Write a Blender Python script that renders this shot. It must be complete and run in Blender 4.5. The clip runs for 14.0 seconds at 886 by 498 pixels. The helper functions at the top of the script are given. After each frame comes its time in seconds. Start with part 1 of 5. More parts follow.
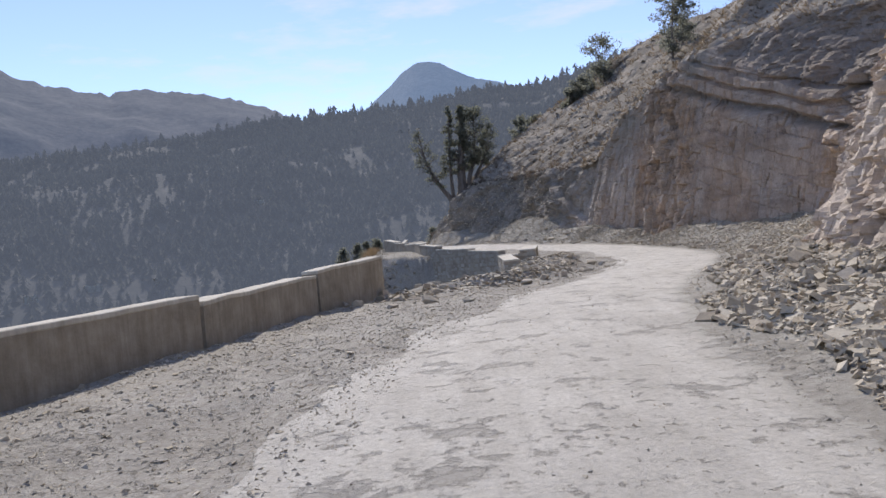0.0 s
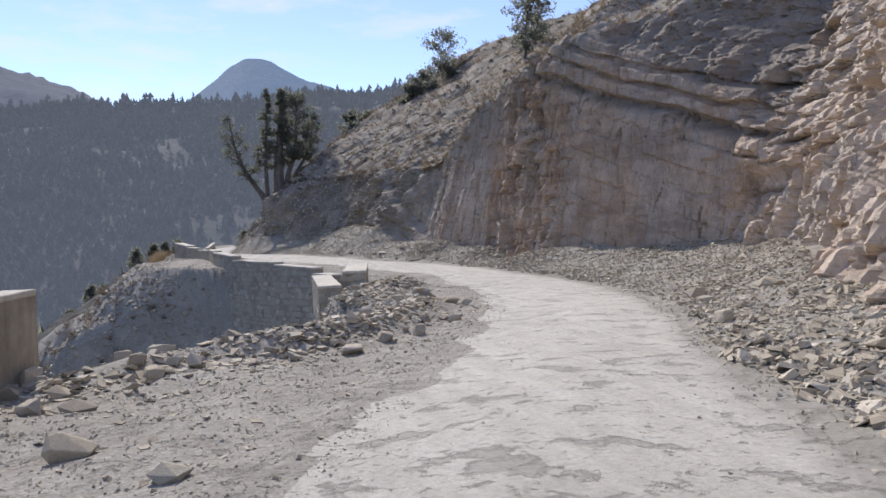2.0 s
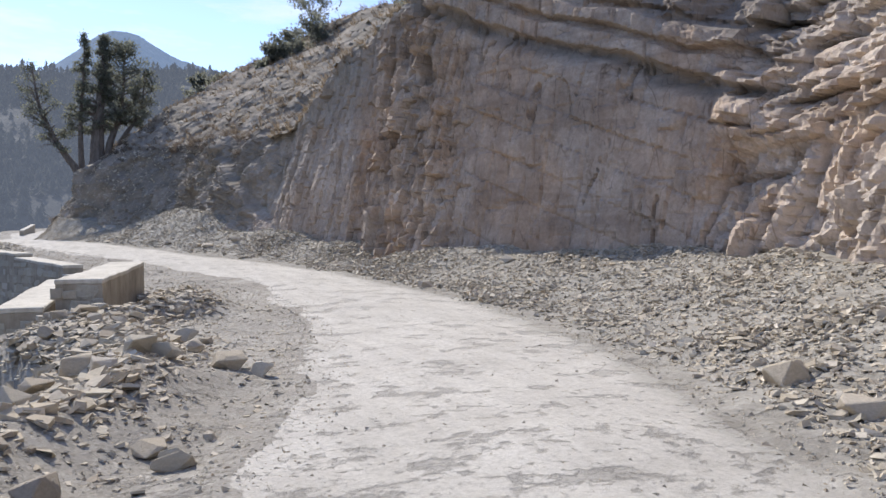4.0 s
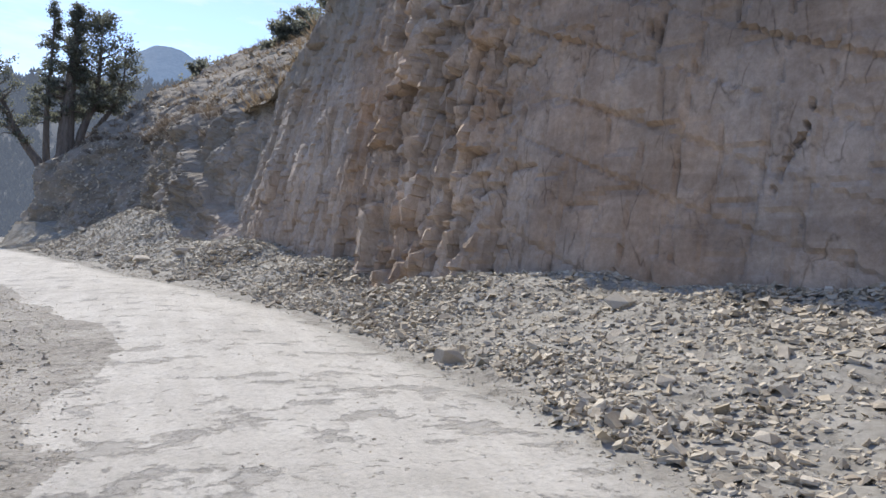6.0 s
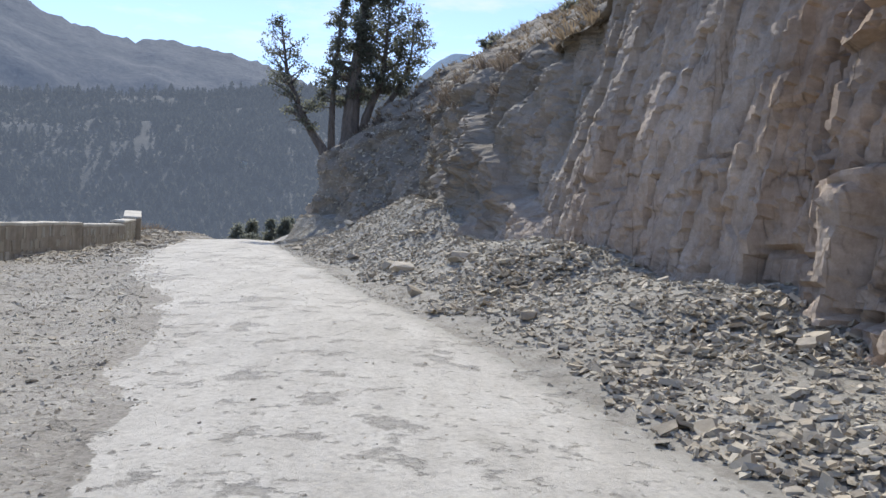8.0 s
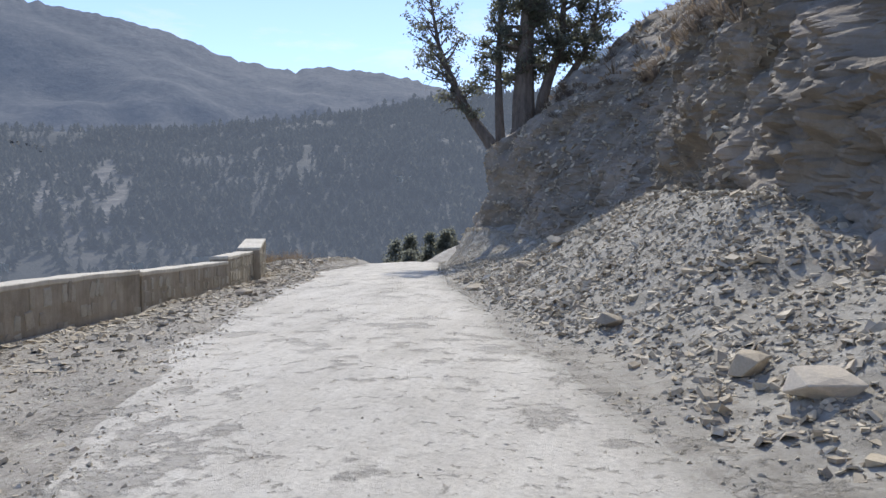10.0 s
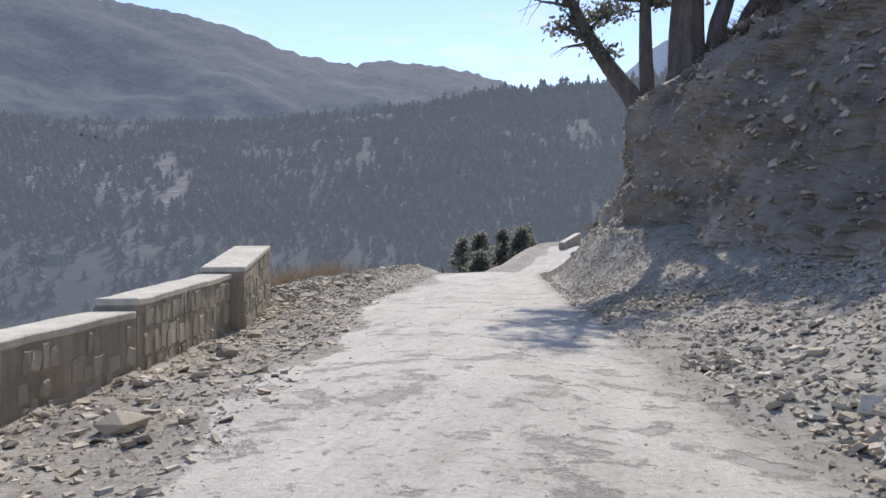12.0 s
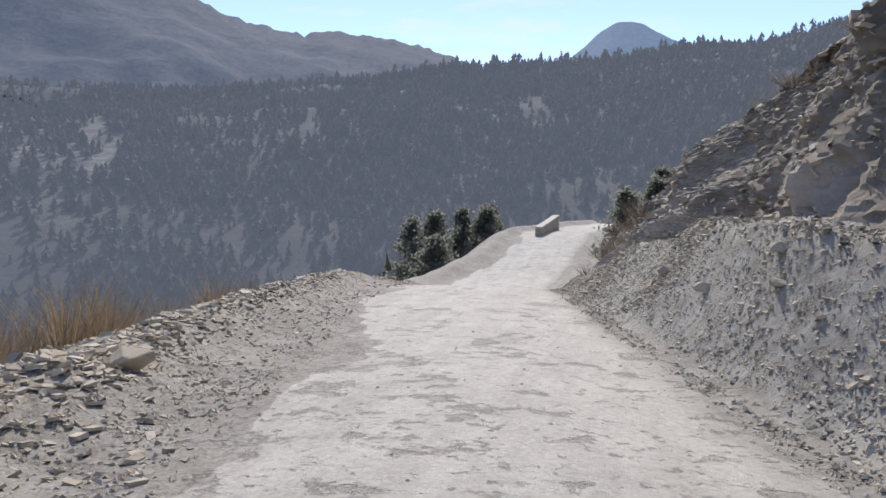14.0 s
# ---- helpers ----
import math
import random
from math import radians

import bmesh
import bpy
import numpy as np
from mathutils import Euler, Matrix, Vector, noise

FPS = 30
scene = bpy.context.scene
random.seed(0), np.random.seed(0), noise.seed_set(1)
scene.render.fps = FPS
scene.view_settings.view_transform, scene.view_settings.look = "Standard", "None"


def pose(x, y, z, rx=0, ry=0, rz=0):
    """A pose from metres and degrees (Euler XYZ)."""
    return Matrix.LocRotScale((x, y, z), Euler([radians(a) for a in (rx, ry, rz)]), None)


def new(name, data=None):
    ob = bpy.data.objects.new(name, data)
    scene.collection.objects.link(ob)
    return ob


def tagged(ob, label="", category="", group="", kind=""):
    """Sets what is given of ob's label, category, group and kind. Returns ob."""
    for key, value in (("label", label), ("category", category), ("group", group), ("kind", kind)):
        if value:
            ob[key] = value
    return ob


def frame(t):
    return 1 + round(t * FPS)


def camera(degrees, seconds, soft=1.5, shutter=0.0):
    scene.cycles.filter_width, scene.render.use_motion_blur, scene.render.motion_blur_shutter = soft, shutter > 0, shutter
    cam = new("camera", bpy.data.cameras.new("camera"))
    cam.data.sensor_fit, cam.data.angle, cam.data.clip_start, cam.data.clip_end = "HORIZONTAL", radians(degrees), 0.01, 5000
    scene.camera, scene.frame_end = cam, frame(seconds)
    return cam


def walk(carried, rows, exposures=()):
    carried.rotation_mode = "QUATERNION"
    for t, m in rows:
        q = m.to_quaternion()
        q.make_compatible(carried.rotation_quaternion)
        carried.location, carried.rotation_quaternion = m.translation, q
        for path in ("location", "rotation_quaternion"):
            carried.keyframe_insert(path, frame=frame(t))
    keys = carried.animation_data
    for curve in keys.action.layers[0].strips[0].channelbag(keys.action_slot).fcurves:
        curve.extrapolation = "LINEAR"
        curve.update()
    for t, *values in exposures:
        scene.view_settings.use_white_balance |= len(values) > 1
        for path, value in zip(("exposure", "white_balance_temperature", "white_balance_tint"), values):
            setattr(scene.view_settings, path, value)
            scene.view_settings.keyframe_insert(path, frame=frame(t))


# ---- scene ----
cam = camera(62.0, 14.0)
PATH = [
    (0.00, 0.000, 0.000, 1.650, 90.569, 5.649, -0.001),
    (0.50, 0.059, 3.086, 1.723, 90.356, 4.794, -6.564),
    (1.00, 0.235, 5.873, 1.867, 90.171, 3.746, -9.649),
    (1.50, 0.632, 8.706, 2.016, 90.224, 3.124, -11.402),
    (2.00, 1.231, 11.442, 2.114, 90.206, 2.722, -13.701),
    (2.50, 1.960, 14.089, 2.172, 90.205, 1.738, -16.767),
    (3.00, 2.833, 16.592, 2.189, 89.894, 0.913, -18.688),
    (3.20, 3.201, 17.573, 2.188, 89.773, 0.421, -19.788),
    (3.50, 3.818, 19.089, 2.187, 89.653, 0.105, -21.331),
    (4.00, 5.041, 21.744, 2.202, 89.562, 0.543, -23.354),
    (4.50, 6.376, 24.475, 2.241, 89.515, 1.183, -24.289),
    (5.00, 7.627, 27.158, 2.288, 89.694, 1.403, -23.904),
    (5.30, 8.271, 28.702, 2.301, 90.081, 1.265, -23.077),
    (5.50, 8.661, 29.706, 2.302, 90.461, 1.104, -22.356),
    (6.00, 9.331, 32.170, 2.295, 90.877, -0.727, -20.824),
    (6.50, 9.802, 34.722, 2.357, 90.444, -2.016, -15.915),
    (7.00, 10.044, 37.232, 2.398, 90.436, -1.874, -8.960),
    (7.50, 10.067, 39.787, 2.526, 90.440, -1.930, -4.258),
    (8.00, 9.831, 42.317, 2.606, 90.170, -2.417, 0.924),
    (8.50, 9.393, 45.010, 2.768, 90.312, -1.912, 5.341),
    (9.00, 8.766, 47.629, 2.965, 90.492, -1.196, 8.323),
    (9.20, 8.493, 48.718, 3.050, 90.496, -0.640, 9.053),
    (9.50, 8.047, 50.274, 3.145, 90.455, 0.144, 10.366),
    (10.00, 7.180, 52.643, 3.238, 90.396, 1.028, 13.124),
    (10.50, 6.174, 54.971, 3.337, 90.552, 1.230, 15.821),
    (11.00, 5.080, 57.587, 3.494, 90.760, 0.892, 17.504),
    (11.30, 4.410, 59.398, 3.601, 90.679, 0.644, 17.760),
    (11.50, 3.961, 60.688, 3.674, 90.507, 0.540, 17.677),
    (12.00, 2.801, 63.962, 3.838, 90.020, 0.319, 17.603),
    (12.50, 1.662, 67.329, 4.021, 89.682, -0.519, 16.897),
    (13.00, 0.503, 70.842, 4.149, 89.298, -1.398, 15.941),
    (13.50, -0.540, 74.470, 4.272, 88.566, -1.444, 14.353),
    (14.00, -1.540, 78.234, 4.320, 88.258, -0.879, 13.507),
]
walk(cam, [(r[0], pose(*r[1:])) for r in PATH], [(0.0, 0.66, 6800, 13), (2.0, 0.74, 6800, 13), (3.2, 0.92, 6780, 12), (6.0, 1.00, 6680, 10), (9.0, 0.90, 6600, 8), (12.0, 0.88, 6800, 12), (14.0, 0.80, 6820, 12)])

# ---- world and light ----
SUN_AZ, SUN_EL = 12.0, 44.0        # degrees left of +y, degrees up
world = bpy.data.worlds.new("sky")
scene.world = world
world.use_nodes = True
wn, wl = world.node_tree.nodes, world.node_tree.links
wn.clear()
w_out = wn.new("ShaderNodeOutputWorld")
w_bg = wn.new("ShaderNodeBackground")
w_sky = wn.new("ShaderNodeTexSky")
w_sky.sky_type = 'NISHITA'
w_sky.sun_disc = False
w_sky.sun_elevation = radians(SUN_EL)
w_sky.sun_rotation = radians(-SUN_AZ)
w_sky.altitude = 2400
w_sky.air_density, w_sky.dust_density, w_sky.ozone_density = 1.0, 0.1, 2.6
w_bg.inputs["Strength"].default_value = 0.15
# thin streaks of high cloud
w_co = wn.new("ShaderNodeTexCoord")
w_map = wn.new("ShaderNodeMapping")
w_map.inputs["Scale"].default_value = (2.6, 2.6, 11.0)
w_cl = wn.new("ShaderNodeTexNoise")
w_cl.inputs["Scale"].default_value, w_cl.inputs["Detail"].default_value, w_cl.inputs["Roughness"].default_value = 1.6, 7, 0.62
w_rp = wn.new("ShaderNodeValToRGB")
w_rp.color_ramp.elements[0].position, w_rp.color_ramp.elements[0].color = 0.52, (0, 0, 0, 1)
w_rp.color_ramp.elements[1].position, w_rp.color_ramp.elements[1].color = 0.74, (0.8, 0.8, 0.8, 1)
w_mix = wn.new("ShaderNodeMix")
w_mix.data_type = 'RGBA'
w_mix.inputs[7].default_value = (3.4, 3.6, 4.0, 1)
wl.new(w_co.outputs["Generated"], w_map.inputs["Vector"])
wl.new(w_map.outputs["Vector"], w_cl.inputs["Vector"])
wl.new(w_cl.outputs["Fac"], w_rp.inputs["Fac"])
wl.new(w_rp.outputs["Color"], w_mix.inputs[0])
w_tone = wn.new("ShaderNodeMix")
w_tone.data_type, w_tone.blend_type = 'RGBA', 'MULTIPLY'
w_tone.inputs[0].default_value = 1.0
w_tone.inputs[7].default_value = (1.0, 0.91, 0.93, 1)          # a slightly hazy, less green sky
wl.new(w_sky.outputs["Color"], w_tone.inputs[6])
wl.new(w_tone.outputs[2], w_mix.inputs[6])
wl.new(w_mix.outputs[2], w_bg.inputs["Color"])
wl.new(w_bg.outputs["Background"], w_out.inputs["Surface"])

sun = new("sun", bpy.data.lights.new("sun", 'SUN'))
sun.data.energy = 2.65
sun.data.angle = radians(0.5)
sun.data.color = (1.0, 0.95, 0.87)
sd = Vector((-math.sin(radians(SUN_AZ)) * math.cos(radians(SUN_EL)),
             math.cos(radians(SUN_AZ)) * math.cos(radians(SUN_EL)), math.sin(radians(SUN_EL))))
sun.rotation_euler = sd.to_track_quat('Z', 'Y').to_euler()


# ---- noise on arrays ----
def hash2(i, j, seed):
    n = (i.astype(np.int64) * 374761393 + j.astype(np.int64) * 668265263 + seed * 1442695041) & 0x7fffffff
    n = ((n ^ (n >> 13)) * 1274126177) & 0x7fffffff
    n = (n ^ (n >> 16)) & 0x7fffffff
    return n / float(0x7fffffff)


def vnoise(x, y, seed=0):
    """Smooth noise, -1 to 1."""
    i, j = np.floor(x), np.floor(y)
    u, v = x - i, y - j
    u, v = u * u * u * (u * (u * 6 - 15) + 10), v * v * v * (v * (v * 6 - 15) + 10)
    a, b = hash2(i, j, seed), hash2(i + 1, j, seed)
    c, d = hash2(i, j + 1, seed), hash2(i + 1, j + 1, seed)
    return 2 * ((a + (b - a) * u) * (1 - v) + (c + (d - c) * u) * v) - 1


def fbm(x, y, octaves=4, seed=0, gain=0.5):
    total, amp, f = 0.0, 1.0, 1.0
    for k in range(octaves):
        total = total + amp * vnoise(x * f + 17.3 * k, y * f - 9.1 * k, seed + k)
        amp, f = amp * gain, f * 2.03
    return total


def smooth(a, b, x):
    t = np.clip((x - a) / (b - a), 0, 1)
    return t * t * (3 - 2 * t)


def curve_of(rows, soft):
    """A smooth curve through (y, value) rows, as a function of y."""
    rows = np.array(rows, float)
    yy = np.arange(-120, 400, 0.25)
    vv = np.interp(yy, rows[:, 0], rows[:, 1])
    k = np.exp(-0.5 * (np.arange(-60, 61) * 0.25 / soft) ** 2)
    vv = np.convolve(np.pad(vv, 60, mode='edge'), k / k.sum(), mode='valid')
    return lambda y: np.interp(y, yy, vv)


# ---- plan: the road, the cliff's foot, the outer edge ----
road_x = curve_of([(-40, -0.6), (0, 0), (3, 0.05), (8.7, 0.6), (14, 1.96), (19, 3.8), (24.5, 6.4), (28.7, 8.25), (32.2, 9.35),
                   (35, 9.85), (38.5, 10.1), (42.3, 9.85), (47.6, 8.8), (52.6, 7.2), (57.6, 5.1), (64, 2.8), (70.8, 0.5),
                   (78.2, -1.55), (90, -4.3), (100, -6.3), (112, -7.4), (122, -6.6), (134, -6.4), (146, -3), (170, 10)], 1.2)
road_z = curve_of([(-40, -0.3), (0, 0), (3, 0.07), (8.7, 0.37), (14, 0.52), (24.5, 0.59), (32, 0.65), (37, 0.75), (42.3, 0.96),
                   (47.6, 1.32), (55, 1.7), (64, 2.2), (71, 2.5), (78, 2.68), (90, 2.8), (98, 2.75), (106, 1.7), (114, 1.7), (122, 2.6), (132, 3.9),
                   (145, 4.6), (170, 6)], 1.5)
foot_x = curve_of([(-40, 4.6), (5, 5.2), (12.5, 7.0), (16.5, 8.2), (20.5, 10.3), (26, 13.4), (31.5, 17.4), (35, 19.4), (37.8, 19.0),
                   (41, 17.5), (44, 16.2), (46.8, 14.85), (51, 14.1), (53.5, 13.1), (56.5, 11.8), (59.5, 10.6), (62, 9.6),
                   (65, 8.8), (68, 8.0), (72, 7.2), (76, 6.0), (80, 4.3), (83, 2.4), (85, 0.9), (86.5, 0.4), (88.5, 0.1), (92, -0.2), (96, -0.9),
                   (101, -1.9), (108, -3.2), (122, -2.6), (134, -2.2), (146, 1.5), (170, 15)], 0.5)
foot_h = curve_of([(-40, 0.5), (10, 0.45), (16, 0.5), (23, 0.4), (28, 0.8), (34, 1.3), (40, 1.15), (42, 0.9), (44, 1.05), (46, 0.75),
                   (49, 0.2), (50.5, 0.35), (52, 0.85), (54.5, 0.65), (55.5, 1.1), (58, 0.95), (61, 0.95), (63.6, 1.8), (67, 2.0),
                   (71, 1.95), (74, 1.4), (78, 0.9), (82, 1.2), (84.5, 1.7), (90, 1.7), (94, 1.4), (97, 1.2), (104, 0.8), (120, 0.6), (170, 0.6)], 0.4)
edge_d = curve_of([(-40, -6.5), (6, -6.6), (14, -6.7), (20, -8.4), (22.5, -8.0), (25, -5.2), (30, -4.6), (33, -5.3), (35.3, -6.9), (36.9, -6.7), (37.5, -4.4), (42.4, -4.6), (46, -5.45), (49.8, -6.25),
                   (54.9, -6.45), (57, -6.7), (59.5, -8.6), (62, -10), (66, -9.5), (71, -6), (78, -5.2), (84, -4.6), (92, -4.4), (100, -4.2), (120, -4.0), (170, -4.5)], 0.8)
face_h = curve_of([(-40, 9), (16, 9), (26, 9.5), (34, 10), (38, 12.5), (44, 12), (50, 10.5), (54, 8.6), (57, 6.6), (60, 6.0), (64, 6.2), (68, 6.5),
                   (74, 6.7), (80, 6.9), (83, 7.4), (86, 8.3), (89, 7.8), (92, 6.4), (98, 4.2), (104, 2), (112, 1.2), (170, 0.9)], 0.8)
face_k = curve_of([(-40, 0.4), (26, 0.42), (34, 0.3), (38, 0.13), (44, 0.12), (50, 0.10), (54, 0.08), (57, 0.13), (60, 0.22), (63, 0.3), (68, 0.3), (74, 0.36),
                   (80, 0.34), (83.5, 0.27), (86, 0.25), (88.5, 0.28), (92, 0.46), (98, 0.5), (104, 0.6), (170, 1)], 0.8)


def far_height(x, y):
    """The valley and the wooded hill across it."""
    dx, dy = x - 2.0, y - 45.0
    r = np.hypot(dx, dy)
    az = np.degrees(np.arctan2(-dx, dy))
    e1 = np.interp(az, [-60, -40, -25, -13, -9, -5, 0, 5, 10, 13, 18, 30, 45, 60], [18, 17, 15, 13.3, 12.4, 12.5, 12.0, 11.7, 11.5, 11.4, 10.6, 9.2, 8.5, 8])
    r1 = 850.0
    z0 = np.full_like(r, -55.0)
    z1 = r1 * np.tan(np.radians(e1 + 0.2))
    z = np.where(r < 140, z0, 0)
    z = np.where((r >= 140) & (r < r1), z0 + (z1 - z0) * np.maximum((r - 140) / (r1 - 140), 0) ** 0.85, z)
    z = np.where(r >= r1, z1 * (1 - 0.35 * smooth(r1, r1 + 500, r)), z)
    # gullies and spurs, quiet at the crest
    quiet = 1 - np.exp(-((r - r1) / 70) ** 2)
    z = z + smooth(130, 260, r) * np.clip(quiet, 0.08, 1) * fbm(x / 230, y / 230, 5, 71) * np.clip(r * 0.03, 3, 24)
    return z


def talus(y, d):
    """Share of the scree bank on the cliff's side, 0 at the road, 1 at the cliff's foot."""
    f = foot_x(y) - road_x(y)
    return np.clip((d - 2.95) / np.maximum(f - 2.95, 0.3), 0, 1)


def ground_height(x, y, detail=True):
    d = x - road_x(y)
    zr = road_z(y)
    e = edge_d(y)
    t = talus(y, d)
    z = zr + foot_h(y) * t ** 1.3
    over = np.maximum(x - foot_x(y), 0)
    z = z + np.minimum(over, 3) * 0.02 + np.maximum(over - 45, 0) * 0.55
    # low ruts and the crown of the road
    z = z - 0.05 * smooth(-1.5, -2.4, d) + 0.03 * np.cos(np.clip(d - 0.5, -3, 3) * 1.4) * (np.abs(d - 0.5) < 2.2)
    # berm of loose stones along the open edge
    open_edge = smooth(21, 25, y) * (1 - smooth(40, 42.5, y)) + smooth(78, 80, y) * (1 - smooth(150, 160, y))
    z = z + open_edge * 0.38 * np.exp(-((d - (e + 1.0)) / 0.75) ** 2)
    if detail:
        loose = np.maximum(smooth(2.5, 3.2, d), smooth(-1.8, -2.6, d))
        z = z + loose * 0.05 * fbm(x * 1.3, y * 1.3, 4, 5) + 0.004 * fbm(x * 2.2, y * 2.2, 2, 9) + 0.03 * fbm(x * 0.35, y * 0.35, 2, 3)
        z = z + 0.14 * t * fbm(x * 0.5, y * 0.5, 3, 21)
    drop = np.maximum(e - d, 0)
    gully = smooth(23, 26, y) * (1 - smooth(54, 59, y))
    walled = smooth(41.3, 42.6, y) * (1 - smooth(55, 59, y))
    fade = 1 - smooth(6, 28, drop)
    gully, walled = gully * fade, walled * fade
    left = z - 0.72 * drop - gully * (1.5 - 1.2 * walled) * np.minimum(drop, 4.5) - walled * 4.0 * smooth(0.0, 0.4, drop) - 0.25 * np.minimum(drop, 1.0) + np.minimum(drop * 0.25, 1.6) * fbm(x * 0.16, y * 0.16, 4, 33)
    far = far_height(x, y)
    z = np.where(d < e, np.maximum(left, far - 4), z)
    past = np.maximum(smooth(150, 175, y), smooth(-55, -75, y))
    side = smooth(60, 110, d)
    z = z * (1 - np.maximum(past, side)) + np.maximum(far, -50) * np.maximum(past, side)
    return z


def mesh_object(name, verts, faces, material, parent=None, flat=True):
    me = bpy.data.meshes.new(name)
    verts, faces = np.asarray(verts, np.float32), np.asarray(faces, np.int32)
    n = faces.shape[1]
    me.vertices.add(len(verts))
    me.vertices.foreach_set("co", verts.ravel())
    me.loops.add(faces.size)
    me.loops.foreach_set("vertex_index", faces.ravel())
    me.polygons.add(len(faces))
    me.polygons.foreach_set("loop_start", np.arange(0, faces.size, n, dtype=np.int32))
    me.polygons.foreach_set("use_smooth", np.full(len(faces), not flat))
    me.update(calc_edges=True)
    me.validate()
    me.materials.append(material)
    ob = new(name, me)
    if parent:
        ob.parent = parent
    return ob


def grid_faces(rows, cols):
    i = np.arange(rows - 1)[:, None] * cols + np.arange(cols - 1)[None, :]
    return np.stack([i, i + 1, i + cols + 1, i + cols], -1).reshape(-1, 4)


# ---- materials ----
def shader(name, rough=0.9, metal=0.0):
    m = bpy.data.materials.new(name)
    m.use_nodes = True
    nt = m.node_tree
    b = nt.nodes["Principled BSDF"]
    b.inputs["Roughness"].default_value = rough
    b.inputs["Metallic"].default_value = metal
    b.inputs["Specular IOR Level"].default_value = 0.25
    return m, nt, b


def coords(nt, kind="Object"):
    return nt.nodes.new("ShaderNodeTexCoord").outputs[kind]


def stretch(nt, vec, scale, turn=(0, 0, 0)):
    n = nt.nodes.new("ShaderNodeMapping")
    n.inputs["Scale"].default_value = scale
    n.inputs["Rotation"].default_value = turn
    nt.links.new(vec, n.inputs["Vector"])
    return n.outputs["Vector"]


def tex(nt, vec, scale, detail=5, rough=0.6):
    n = nt.nodes.new("ShaderNodeTexNoise")
    n.inputs["Scale"].default_value = scale
    n.inputs["Detail"].default_value = detail
    n.inputs["Roughness"].default_value = rough
    nt.links.new(vec, n.inputs["Vector"])
    return n.outputs["Fac"]


def cells(nt, vec, scale, feature='F1', out="Distance"):
    n = nt.nodes.new("ShaderNodeTexVoronoi")
    n.feature = feature
    n.inputs["Scale"].default_value = scale
    nt.links.new(vec, n.inputs["Vector"])
    return n.outputs[out]


def ramp(nt, fac, stops):
    n = nt.nodes.new("ShaderNodeValToRGB")
    e = n.color_ramp.elements
    while len(e) < len(stops):
        e.new(0.5)
    for el, (p, c) in zip(e, stops):
        el.position, el.color = p, (*c, 1)
    nt.links.new(fac, n.inputs["Fac"])
    return n.outputs["Color"]


def blend(nt, fac, a, b, mode='MIX'):
    n = nt.nodes.new("ShaderNodeMix")
    n.data_type, n.blend_type = 'RGBA', mode
    if isinstance(fac, float):
        n.inputs[0].default_value = fac
    else:
        nt.links.new(fac, n.inputs[0])
    for k, v in ((6, a), (7, b)):
        if isinstance(v, tuple):
            n.inputs[k].default_value = (*v, 1)
        else:
            nt.links.new(v, n.inputs[k])
    return n.outputs[2]


def bump(nt, b, height, dist, strength=1.0, before=None):
    n = nt.nodes.new("ShaderNodeBump")
    n.inputs["Distance"].default_value = dist
    n.inputs["Strength"].default_value = strength
    nt.links.new(height, n.inputs["Height"])
    if before:
        nt.links.new(before, n.inputs["Normal"])
    nt.links.new(n.outputs["Normal"], b.inputs["Normal"])
    return n.outputs["Normal"]


def warp(nt, vec, scale, amount):
    """The coordinates pushed about by noise, so that nothing runs straight."""
    n = nt.nodes.new("ShaderNodeTexNoise")
    n.inputs["Scale"].default_value = scale
    n.inputs["Detail"].default_value = 6
    nt.links.new(vec, n.inputs["Vector"])
    a = nt.nodes.new("ShaderNodeVectorMath")
    a.operation = 'MULTIPLY_ADD'
    nt.links.new(n.outputs["Color"], a.inputs[0])
    a.inputs[1].default_value = (amount, amount, amount)
    nt.links.new(vec, a.inputs[2])
    return a.outputs["Vector"]


def attr(nt, name):
    n = nt.nodes.new("ShaderNodeAttribute")
    n.attribute_name = name
    return n.outputs["Fac"]


